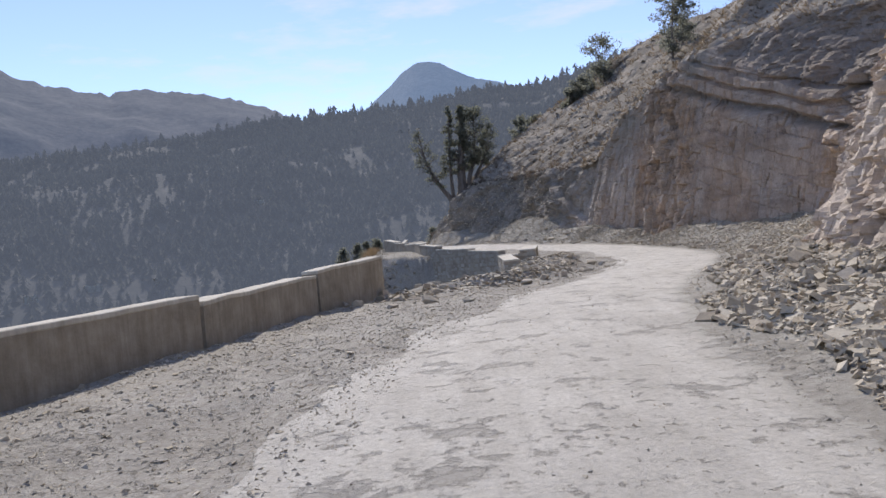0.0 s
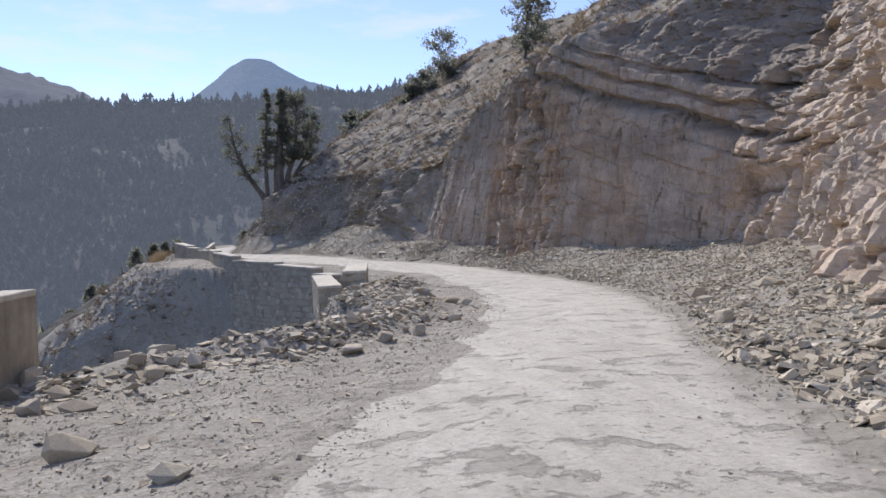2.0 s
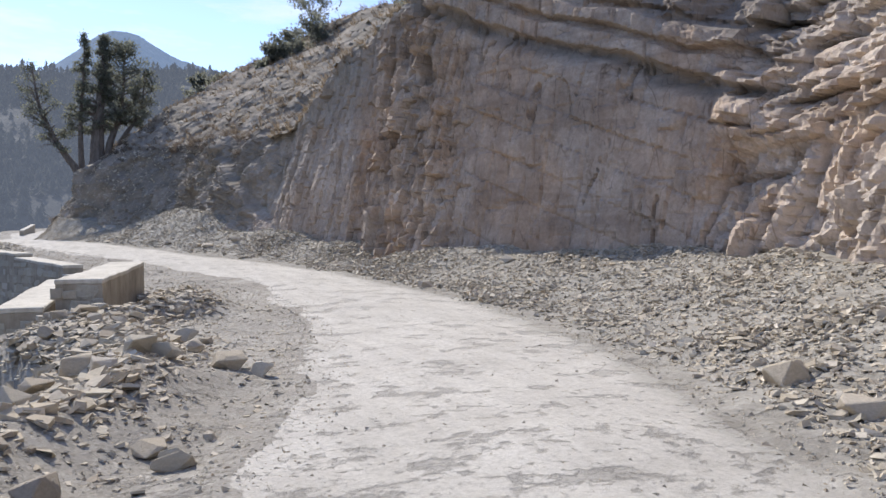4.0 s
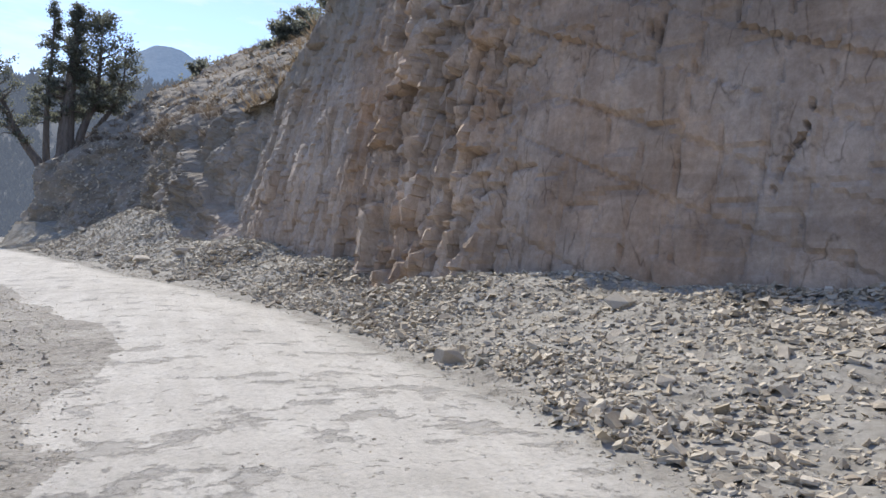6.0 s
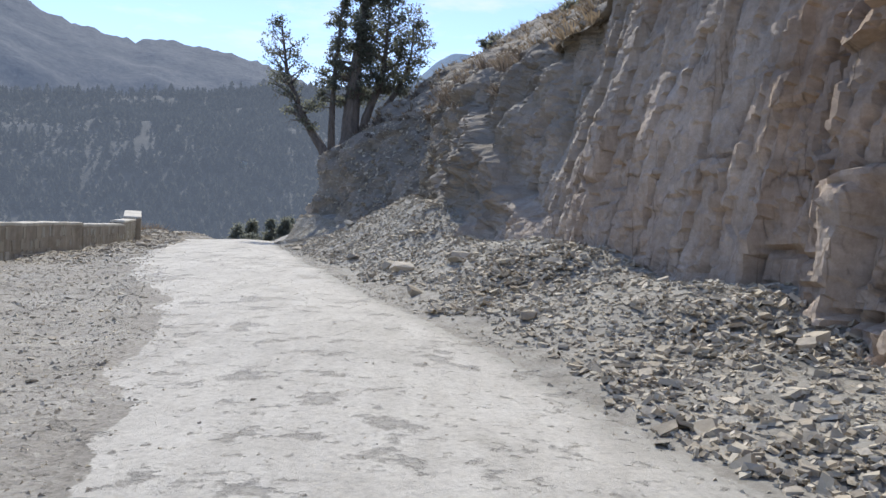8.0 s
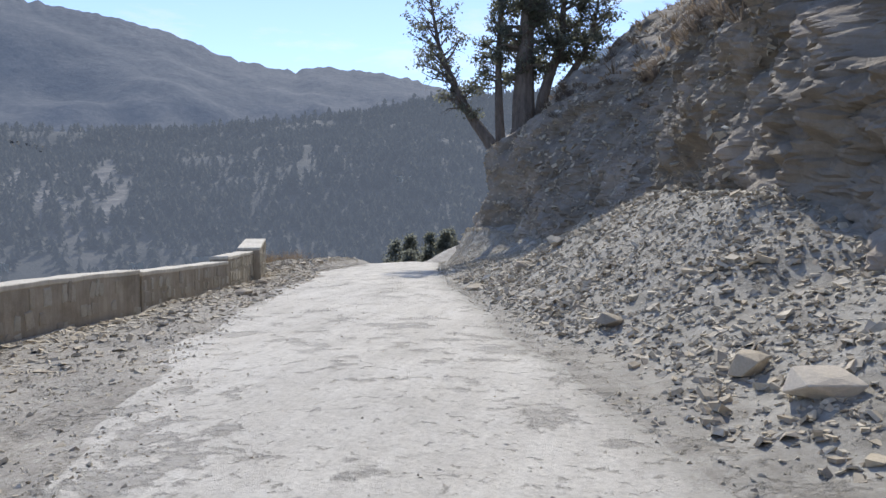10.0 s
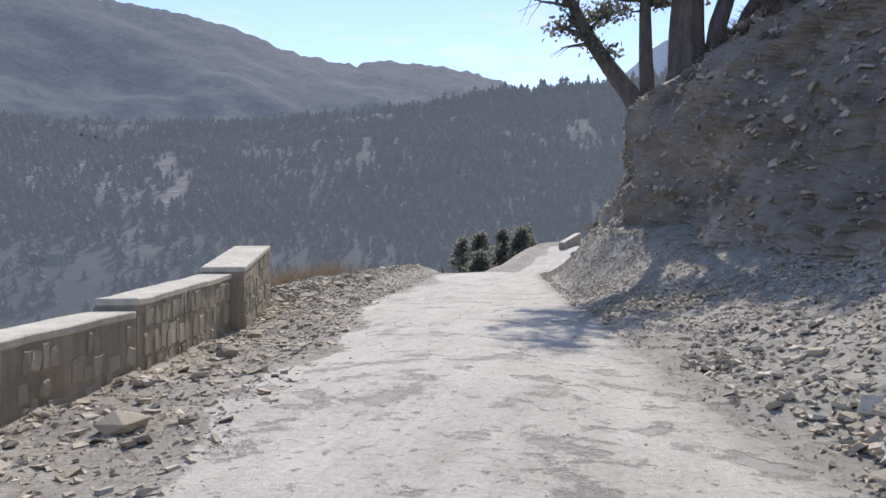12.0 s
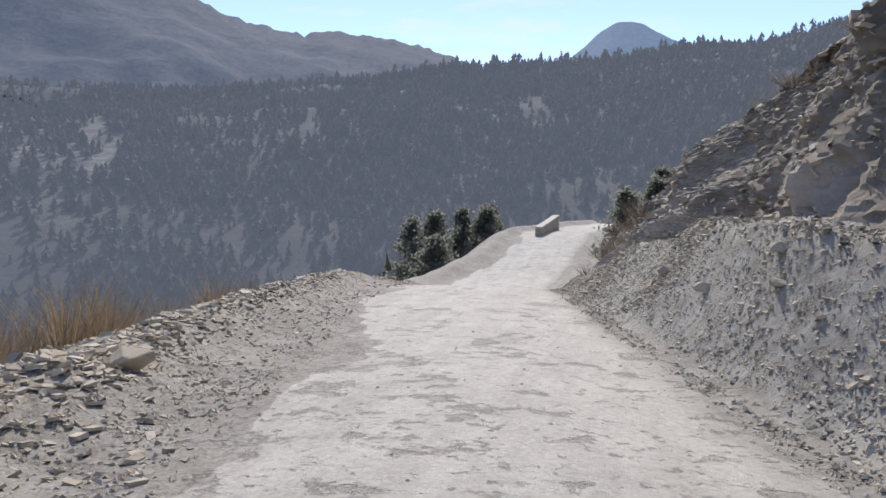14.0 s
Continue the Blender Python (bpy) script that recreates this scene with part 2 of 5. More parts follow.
def ground_material():
    m, nt, b = shader("ground_gravel", 0.95)
    c = coords(nt)
    base = ramp(nt, tex(nt, c, 0.7, 9, 0.72), [(0.28, (0.27, 0.252, 0.222)), (0.5, (0.355, 0.336, 0.30)), (0.72, (0.45, 0.43, 0.392))])
    chips = ramp(nt, cells(nt, c, 34.0, out="Color"), [(0.0, (0.505, 0.485, 0.437)), (0.35, (0.88, 0.87, 0.85)), (0.8, (1.08, 1.07, 1.05)), (1.0, (1.5, 1.48, 1.45))])
    gravel = blend(nt, 0.7, base, chips, 'MULTIPLY')
    gravel = blend(nt, 0.8, gravel, ramp(nt, tex(nt, c, 6, 8, 0.75), [(0.32, (0.72, 0.71, 0.7)), (0.68, (1.18, 1.17, 1.15))]), 'MULTIPLY')
    # the pale crust of the road, scuffed lengthwise
    dust = ramp(nt, tex(nt, c, 1.1, 10, 0.72), [(0.3, (0.444, 0.421, 0.372)), (0.45, (0.525, 0.500, 0.448)), (0.72, (0.596, 0.571, 0.514))])
    grain = ramp(nt, tex(nt, c, 17, 10, 0.8), [(0.34, (0.7, 0.69, 0.68)), (0.5, (0.98, 0.98, 0.98)), (0.66, (1.12, 1.12, 1.12))])
    dust = blend(nt, 0.85, dust, grain, 'MULTIPLY')
    scuff = ramp(nt, tex(nt, stretch(nt, c, (1.6, 0.22, 1), (0, 0, 0.2)), 1.7, 8, 0.7), [(0.35, (0.84, 0.83, 0.82)), (0.6, (1.05, 1.05, 1.05))])
    dust = blend(nt, 0.75, dust, scuff, 'MULTIPLY')
    # where the crust has gone: ragged patches, crowded in places, and small pits
    crowd = ramp(nt, tex(nt, c, 0.33, 4, 0.6), [(0.35, (0, 0, 0)), (0.65, (1, 1, 1))])
    big = tex(nt, stretch(nt, c, (0.8, 1.0, 1)), 2.0, 10, 0.68)
    add = nt.nodes.new("ShaderNodeMath")
    add.operation = 'MULTIPLY_ADD'
    nt.links.new(crowd, add.inputs[0])
    add.inputs[1].default_value = 0.075
    nt.links.new(big, add.inputs[2])
    gone = ramp(nt, add.outputs["Value"], [(0.60, (0, 0, 0)), (0.66, (0.8, 0.8, 0.8))])
    pits = ramp(nt, tex(nt, stretch(nt, c, (0.9, 1.0, 1)), 7.5, 7, 0.7), [(0.60, (0, 0, 0)), (0.68, (0.7, 0.7, 0.7))])
    worn = blend(nt, 1.0, gone, pits, 'LIGHTEN')
    dust = blend(nt, worn, dust, blend(nt, 0.55, gravel, (0.38, 0.362, 0.33)))
    forest = ramp(nt, tex(nt, c, 0.06, 12, 0.82), [(0.3, (0.05, 0.055, 0.052)), (0.5, (0.08, 0.083, 0.08)), (0.62, (0.07, 0.07, 0.062)), (0.74, (0.11, 0.105, 0.093))])
    edge = nt.nodes.new("ShaderNodeMath")
    edge.operation = 'MULTIPLY_ADD'
    nt.links.new(tex(nt, c, 3.2, 9, 0.7), edge.inputs[0])
    edge.inputs[1].default_value = 1.1
    nt.links.new(attr(nt, "dust"), edge.inputs[2])
    crust = ramp(nt, edge.outputs["Value"], [(0.0, (0, 0, 0)), (0.90, (0, 0, 0)), (0.97, (1.0, 1.0, 1.0))])
    thin = nt.nodes.new("ShaderNodeMath")
    thin.operation = 'MULTIPLY'
    nt.links.new(attr(nt, "dust"), thin.inputs[0])
    thin.inputs[1].default_value = 0.2
    out = blend(nt, crust, blend(nt, thin.outputs["Value"], gravel, dust), dust)
    out = blend(nt, attr(nt, "earth"), out, ramp(nt, tex(nt, c, 2.6, 9, 0.75), [(0.36, (0.20, 0.186, 0.158)), (0.5, (0.315, 0.297, 0.257)), (0.66, (0.44, 0.418, 0.37))]))
    out = blend(nt, attr(nt, "wood"), out, forest)
    nt.links.new(out, b.inputs["Base Color"])
    bn = bump(nt, b, cells(nt, c, 30.0), 0.008, 0.35)
    bn = bump(nt, b, worn, -0.025, 0.8, bn)
    bump(nt, b, tex(nt, c, 12, 10, 0.76), 0.03, 0.8, bn)
    return m


def cliff_material():
    m, nt, b = shader("cliff_limestone", 0.92)
    c = coords(nt)
    bed = stretch(nt, c, (1.0, 1.0, 0.6), (0.0, 0.1, 0))
    rock = ramp(nt, tex(nt, bed, 0.9, 11, 0.7), [(0.28, (0.40, 0.335, 0.275)), (0.45, (0.525, 0.45, 0.38)), (0.58, (0.62, 0.545, 0.47)), (0.74, (0.73, 0.665, 0.585))])
    iron = ramp(nt, tex(nt, stretch(nt, c, (1, 1, 0.4)), 0.3, 7, 0.62), [(0.48, (1, 1, 1)), (0.68, (1.03, 0.91, 0.80))])
    out = blend(nt, 0.85, rock, iron, 'MULTIPLY')
    # warm shade painted onto the smooth wall: browner and darker than the crag
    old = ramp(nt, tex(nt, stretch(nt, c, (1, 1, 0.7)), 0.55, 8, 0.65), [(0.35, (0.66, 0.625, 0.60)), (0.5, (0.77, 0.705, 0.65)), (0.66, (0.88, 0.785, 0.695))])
    out = blend(nt, attr(nt, "shade_tint"), out, blend(nt, 1.0, out, old, 'MULTIPLY'))
    grit = ramp(nt, tex(nt, c, 7, 10, 0.78), [(0.3, (0.667, 0.643, 0.595)), (0.7, (1.2, 1.2, 1.2))])
    out = blend(nt, 0.8, out, grit, 'MULTIPLY')
    # darker colour for the sunken band and the loose scree above
    dark_zone = ramp(nt, tex(nt, c, 2.2, 9, 0.75), [(0.3, (0.141, 0.127, 0.110)), (0.55, (0.222, 0.203, 0.177)), (0.75, (0.343, 0.317, 0.274))])
    out = blend(nt, attr(nt, "dark_zone"), out, dark_zone)
    soil = ramp(nt, tex(nt, c, 1.4, 11, 0.78), [(0.3, (0.20, 0.172, 0.138)), (0.5, (0.31, 0.275, 0.228)), (0.72, (0.45, 0.41, 0.352))])
    out = blend(nt, attr(nt, "soil"), out, soil)
    dark = ramp(nt, tex(nt, c, 1.8, 11, 0.75), [(0.3, (0.12, 0.102, 0.08)), (0.5, (0.205, 0.18, 0.146)), (0.72, (0.33, 0.30, 0.25))])
    out = blend(nt, attr(nt, "humus"), out, dark)
    # short upright joints, broken off, and darker bands along the tilted beds
    solid = blend(nt, attr(nt, "soil"), (1.0, 1.0, 1.0), (0.0, 0.0, 0.0))
    upright = warp(nt, stretch(nt, c, (1.0, 1.0, 0.4), (0.12, 0.0, 0.0)), 1.3, 0.7)
    fine = ramp(nt, cells(nt, upright, 1.9, 'DISTANCE_TO_EDGE'), [(0.0, (0.5, 0.48, 0.46)), (0.03, (0.88, 0.87, 0.86)), (0.06, (1, 1, 1))])
    some = ramp(nt, tex(nt, c, 1.1, 7, 0.7), [(0.50, (0, 0, 0)), (0.60, (0.85, 0.85, 0.85))])
    lines = blend(nt, some, (1.0, 1.0, 1.0), fine)
    band = ramp(nt, tex(nt, stretch(nt, c, (0.1, 0.12, 1.0), (0.3, 0.0, 0.0)), 1.3, 7, 0.6), [(0.40, (0.76, 0.75, 0.745)), (0.47, (0.95, 0.95, 0.95)), (0.55, (1.06, 1.05, 1.04))])
    out = blend(nt, solid, out, blend(nt, 1.0, blend(nt, 0.8, out, band, 'MULTIPLY'), lines, 'MULTIPLY'))
    # upright joints
    tall = warp(nt, stretch(nt, c, (1.0, 1.0, 0.17), (0.10, 0.0, 0.0)), 2.2, 0.12)
    gap = cells(nt, tall, 1.35, 'DISTANCE_TO_EDGE')
    joint = ramp(nt, gap, [(0.0, (0.55, 0.52, 0.49)), (0.008, (0.8, 0.78, 0.76)), (0.018, (1, 1, 1))])
    here = ramp(nt, tex(nt, c, 0.9, 5, 0.6), [(0.5, (0, 0, 0)), (0.6, (1, 1, 1))])
    out = blend(nt, solid, out, blend(nt, here, out, blend(nt, 1.0, out, joint, 'MULTIPLY')))
    nt.links.new(out, b.inputs["Base Color"])
    bn = bump(nt, b, lines, 0.06, 0.5)
    bn = bump(nt, b, ramp(nt, cells(nt, tall, 2.7, out="Color"), [(0.0, (0, 0, 0)), (1.0, (1, 1, 1))]), 0.10, 0.5, bn)
    bn = bump(nt, b, tex(nt, stretch(nt, c, (1, 1, 0.6)), 5.0, 11, 0.74), 0.09, 0.55, bn)
    bump(nt, b, tex(nt, c, 18, 8, 0.75), 0.03, 0.6, bn)
    return m


def stone_material(name, lo, hi, random_key="Random Per Island"):
    m, nt, b = shader(name, 0.9)
    c = coords(nt)
    if random_key == "Random Per Island":
        fac = nt.nodes.new("ShaderNodeNewGeometry").outputs["Random Per Island"]
    else:
        fac = nt.nodes.new("ShaderNodeObjectInfo").outputs["Random"]
    col = ramp(nt, fac, [(0.0, lo), (0.35, tuple((p + q) / 2 * k for p, q, k in zip(lo, hi, (1.02, 1.0, 0.94)))), (0.6, tuple((p + q) / 2 for p, q in zip(lo, hi))), (0.8, tuple((p + q) / 2 * k for p, q, k in zip(lo, hi, (0.97, 1.0, 1.0)))), (1.0, hi)])
    grit = ramp(nt, tex(nt, c, 14, 8, 0.75), [(0.3, (0.75, 0.75, 0.75)), (0.7, (1.15, 1.15, 1.15))])
    nt.links.new(blend(nt, 0.8, col, grit, 'MULTIPLY'), b.inputs["Base Color"])
    bump(nt, b, tex(nt, c, 18, 8, 0.7), 0.03, 0.6)
    return m


def plaster_material(name, lo, mid, hi):
    m, nt, b = shader(name, 0.9)
    c = coords(nt)
    col = ramp(nt, tex(nt, c, 1.3, 10, 0.7), [(0.3, lo), (0.5, mid), (0.7, hi)])
    streak = ramp(nt, tex(nt, stretch(nt, c, (6, 6, 0.7)), 1.5, 6, 0.65), [(0.3, (0.72, 0.70, 0.67)), (0.6, (1.08, 1.08, 1.08))])
    nt.links.new(blend(nt, 0.7, col, streak, 'MULTIPLY'), b.inputs["Base Color"])
    bn = bump(nt, b, tex(nt, c, 3, 8, 0.7), 0.06, 0.6)
    bump(nt, b, tex(nt, c, 30, 6, 0.7), 0.012, 0.7, bn)
    return m


def plain_material(name, lo, hi, scale=4.0, rough=0.9, upright=1.0):
    m, nt, b = shader(name, rough)
    c = stretch(nt, coords(nt), (1, 1, upright))
    f = tex(nt, c, scale, 8, 0.7)
    nt.links.new(ramp(nt, f, [(0.3, lo), (0.7, hi)]), b.inputs["Base Color"])
    bump(nt, b, f, 0.04, 0.8)
    return m


def leaf_material(name, lo, hi, through_light=0.4):
    """Foliage: light passes through the leaves as well as off them."""
    m, nt, b = shader(name, 0.75)
    fac = nt.nodes.new("ShaderNodeNewGeometry").outputs["Random Per Island"]
    col = ramp(nt, fac, [(0.0, lo), (1.0, hi)])
    nt.links.new(col, b.inputs["Base Color"])
    tr = nt.nodes.new("ShaderNodeBsdfTranslucent")
    nt.links.new(col, tr.inputs["Color"])
    mx = nt.nodes.new("ShaderNodeMixShader")
    mx.inputs[0].default_value = through_light
    nt.links.new(b.outputs["BSDF"], mx.inputs[1])
    nt.links.new(tr.outputs["BSDF"], mx.inputs[2])
    nt.links.new(mx.outputs["Shader"], nt.nodes["Material Output"].inputs["Surface"])
    return m


def haze_glow(nt, b, glow):
    """Haze painted as emission: the light of the air before a far backdrop."""
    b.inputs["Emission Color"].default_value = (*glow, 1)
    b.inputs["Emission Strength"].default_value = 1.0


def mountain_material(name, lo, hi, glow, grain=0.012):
    """A far mountainside: rock and woods, the pale air before it painted as glow."""
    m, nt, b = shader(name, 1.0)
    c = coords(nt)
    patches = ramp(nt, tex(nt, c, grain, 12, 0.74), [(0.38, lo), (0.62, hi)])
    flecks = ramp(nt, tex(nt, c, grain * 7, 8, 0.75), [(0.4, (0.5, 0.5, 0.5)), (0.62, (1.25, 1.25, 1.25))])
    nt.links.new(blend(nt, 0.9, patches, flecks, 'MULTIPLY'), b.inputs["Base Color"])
    haze_glow(nt, b, glow)
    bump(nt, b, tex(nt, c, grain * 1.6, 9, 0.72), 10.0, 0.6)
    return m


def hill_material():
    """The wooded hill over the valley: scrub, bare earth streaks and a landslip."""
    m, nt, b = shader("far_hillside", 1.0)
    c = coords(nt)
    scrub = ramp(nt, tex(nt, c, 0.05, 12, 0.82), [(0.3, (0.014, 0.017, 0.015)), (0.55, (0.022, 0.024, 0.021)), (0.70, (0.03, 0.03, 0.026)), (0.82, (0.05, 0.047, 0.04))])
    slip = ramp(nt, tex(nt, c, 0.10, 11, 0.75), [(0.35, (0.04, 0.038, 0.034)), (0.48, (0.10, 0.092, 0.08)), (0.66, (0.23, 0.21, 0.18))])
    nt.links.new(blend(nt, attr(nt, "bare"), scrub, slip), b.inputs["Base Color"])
    # haze over the hillside put in as a faint blue glow
    haze_glow(nt, b, HILL_HAZE)
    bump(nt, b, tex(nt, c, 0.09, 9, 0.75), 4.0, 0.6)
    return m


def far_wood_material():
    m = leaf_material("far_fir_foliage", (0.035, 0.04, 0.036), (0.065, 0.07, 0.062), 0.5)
    # leaves emit blue light in place of the haze over the far woods
    haze_glow(m.node_tree, m.node_tree.nodes["Principled BSDF"], tuple(1.8 * g for g in HILL_HAZE))
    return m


# emission colour that paints haze on the hillside and its woods
HILL_HAZE = (0.053, 0.064, 0.088)
MAT_GROUND = ground_material()
MAT_CLIFF = cliff_material()
MAT_RUBBLE = stone_material("scree_stone", (0.34, 0.292, 0.228), (0.66, 0.59, 0.48))
MAT_ROCK = stone_material("loose_rock", (0.34, 0.295, 0.235), (0.60, 0.535, 0.44), "Random")
MAT_MASONRY = stone_material("wall_stone", (0.263, 0.238, 0.191), (0.525, 0.480, 0.391), "Random")
MAT_MASONRY_JOINED = stone_material("wall_stone_far", (0.31, 0.28, 0.232), (0.52, 0.48, 0.41))
MAT_MORTAR = plaster_material("wall_mortar", (0.232, 0.203, 0.160), (0.343, 0.304, 0.244), (0.444, 0.396, 0.324))
MAT_COPING = plaster_material("wall_coping", (0.444, 0.416, 0.358), (0.556, 0.525, 0.456), (0.646, 0.609, 0.535))
MAT_BARK = plain_material("bark", (0.09, 0.078, 0.068), (0.22, 0.19, 0.165), 7, 0.95, 0.25)
MAT_LEAF = leaf_material("juniper_foliage", (0.14, 0.155, 0.125), (0.24, 0.25, 0.195), 0.65)
MAT_FIR = leaf_material("fir_foliage", (0.16, 0.17, 0.14), (0.27, 0.28, 0.23), 0.75)
MAT_BUSH = leaf_material("bare_brush", (0.10, 0.085, 0.07), (0.22, 0.18, 0.145))
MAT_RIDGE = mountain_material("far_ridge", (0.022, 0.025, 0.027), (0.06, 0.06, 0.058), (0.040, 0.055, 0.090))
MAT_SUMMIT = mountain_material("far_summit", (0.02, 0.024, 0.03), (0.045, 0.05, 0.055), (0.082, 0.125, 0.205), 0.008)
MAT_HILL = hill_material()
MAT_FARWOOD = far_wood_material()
MAT_SCRUB = leaf_material("dry_scrub", (0.15, 0.115, 0.075), (0.33, 0.26, 0.18))
MAT_GRASS = leaf_material("dry_grass", (0.21, 0.15, 0.09), (0.35, 0.265, 0.17))


# ---- the ground, one sheet to the horizon ----
def spread(start, first, growth, end):
    out, step = [], first
    while start < end:
        start += step
        step *= growth
        out.append(start)
    return out


def build_ground():
    dd = list(np.arange(-9.5, -5, 0.25)) + list(np.arange(-5, 5, 0.16)) + list(np.arange(5, 9.6, 0.3)) + spread(9.6, 0.3, 1.05, 60) + spread(62, 6, 1.02, 420) + spread(430, 60, 1.0, 1250) + spread(1260, 150, 1.1, 3200)
    dl = [-v for v in spread(9.5, 0.25, 1.045, 60) + spread(62, 6, 1.02, 420) + spread(430, 60, 1.0, 1500) + spread(1510, 150, 1.1, 3200)]
    dd = np.array(sorted(dl + dd))
    yy = np.array([-v for v in spread(14, 1, 1.25, 400)][::-1] + list(np.arange(-14, 2, 0.5)) + list(np.arange(2, 104, 0.24))
                  + spread(104, 0.5, 1.06, 200) + spread(203, 16, 1.0, 600) + spread(616, 50, 1.02, 1700) + spread(1760, 120, 1.0, 3300) + spread(3330, 100, 1.2, 4600))
    dg, yg = np.meshgrid(dd, yy)
    near = 1 - smooth(150, 260, np.abs(yg - 45))
    xg = dg + road_x(yg) * near * (1 - smooth(100, 300, np.abs(dg)))
    zg = ground_height(xg, yg)
    ob = mesh_object("ground", np.stack([xg, yg, zg], -1).reshape(-1, 3), grid_faces(*xg.shape), MAT_GROUND, flat=False)
    tagged(ob, "pale gravel mountain road above a wooded valley", "ground", kind="structure")
    ragged = 0.45 * fbm(xg * 0.55, yg * 0.4, 4, 41)
    fade = 1 - smooth(2.3, 2.75, dg + 0.35 * ragged)
    lim = -1.65 + 0.6 * fbm(yg * 0.12, xg * 0.05, 2, 44)
    dust = fade * smooth(lim - 0.14, lim + 0.1, dg + ragged) * near * (1 - smooth(160, 175, yg))
    far_off = 7.0 * (1 - smooth(60, 75, yg))
    wood = np.maximum(smooth(1.0 + far_off, 9.0 + far_off, edge_d(yg) - dg + 2 * fbm(xg * 0.2, yg * 0.2, 3, 51)), smooth(120, 180, np.abs(yg - 30)))
    wood = np.maximum(wood, smooth(40, 60, dg))
    t = talus(yg, dg)
    earth = np.maximum(smooth(0.02, 0.2, t + 0.12 * ragged), 0.75 * smooth(2.1, 2.6, dg + 0.3 * ragged)) * near * 0.85
    for key, val in (("dust", dust), ("wood", wood), ("earth", earth)):
        a = ob.data.attributes.new(key, 'FLOAT', 'POINT')
        a.data.foreach_set("value", val.ravel().astype(np.float32))
    return ob


GROUND = build_ground()


def on_ground(x, y):
    return float(ground_height(np.array([x], float), np.array([y], float))[0])


# ---- the cliff, from the scree's top to the slope above ----
def facets(p, q, w, h, seed, tilt=1.0, groove=0.0):
    """Broken rock: each cell of a loose net is one plane, set out or in and tipped its own way."""
    p = p / w + 0.10 * vnoise(p / w * 1.7, q / h * 1.7, seed + 11)
    q = q / h + 0.10 * vnoise(p * 1.7 + 40, q / h * 1.7, seed + 12)
    i0, j0 = np.floor(p), np.floor(q)
    best = np.full(p.shape, 9.0)
    second = np.full(p.shape, 9.0)
    out = np.zeros(p.shape)
    for di in (-1, 0, 1):
        for dj in (-1, 0, 1):
            i, j = i0 + di, j0 + dj
            dp = p - (i + 0.15 + 0.7 * hash2(i, j, seed))
            dq = q - (j + 0.15 + 0.7 * hash2(i, j, seed + 1))
            dist = dp * dp + dq * dq
            val = hash2(i, j, seed + 2) + tilt * ((hash2(i, j, seed + 3) - 0.5) * dp + (hash2(i, j, seed + 4) - 0.5) * dq)
            near = dist < best
            second = np.where(near, best, np.minimum(second, dist))
            best = np.where(near, dist, best)
            out = np.where(near, val, out)
    if groove:
        open_here = smooth(-0.2, 0.3, vnoise(p * 0.9, q * 0.9, seed + 9))
        out = out - groove * open_here * (1 - smooth(0.03, 0.16, np.sqrt(second) - np.sqrt(best)))
    return out


def blocks(p, q, w, h, seed, tilt=0.4, groove=0.0, gap=0.07):
    """Jointed rock: courses along p, each split into blocks of its own width, set out or in and tipped a little."""
    q = q / h + 0.12 * vnoise(p / (2.6 * w), q / (2.6 * h), seed + 21) + 0.02 * vnoise(p / (0.5 * w), q / (0.5 * h), seed + 22)
    j = np.floor(q)
    wide = w * (0.6 + 1.2 * hash2(j, j * 0, seed))
    p = p / wide + 9.7 * hash2(j, j * 0 + 1, seed) + 0.05 * vnoise(p / (0.7 * w), q * 1.3, seed + 23)
    i = np.floor(p)
    fp, fq = p - i, q - j
    out = hash2(i, j, seed + 2) + tilt * ((hash2(i, j, seed + 3) - 0.5) * (fp - 0.5) + (hash2(i, j, seed + 4) - 0.5) * (fq - 0.5)) * 2
    if groove:
        side = np.where(fp < 0.5, hash2(i, j, seed + 5), hash2(i + 1, j, seed + 5))
        bed = np.where(fq < 0.5, hash2(i, j, seed + 6), hash2(i, j + 1, seed + 6))
        cut_p = smooth(0.3, 0.7, side) * (1 - smooth(0.2 * gap, gap, np.minimum(fp, 1 - fp) * wide))
        cut_q = smooth(0.3, 0.7, bed) * (1 - smooth(0.2 * gap, gap, np.minimum(fq, 1 - fq) * h))
        out = out - groove * np.maximum(cut_p, cut_q)
    return out


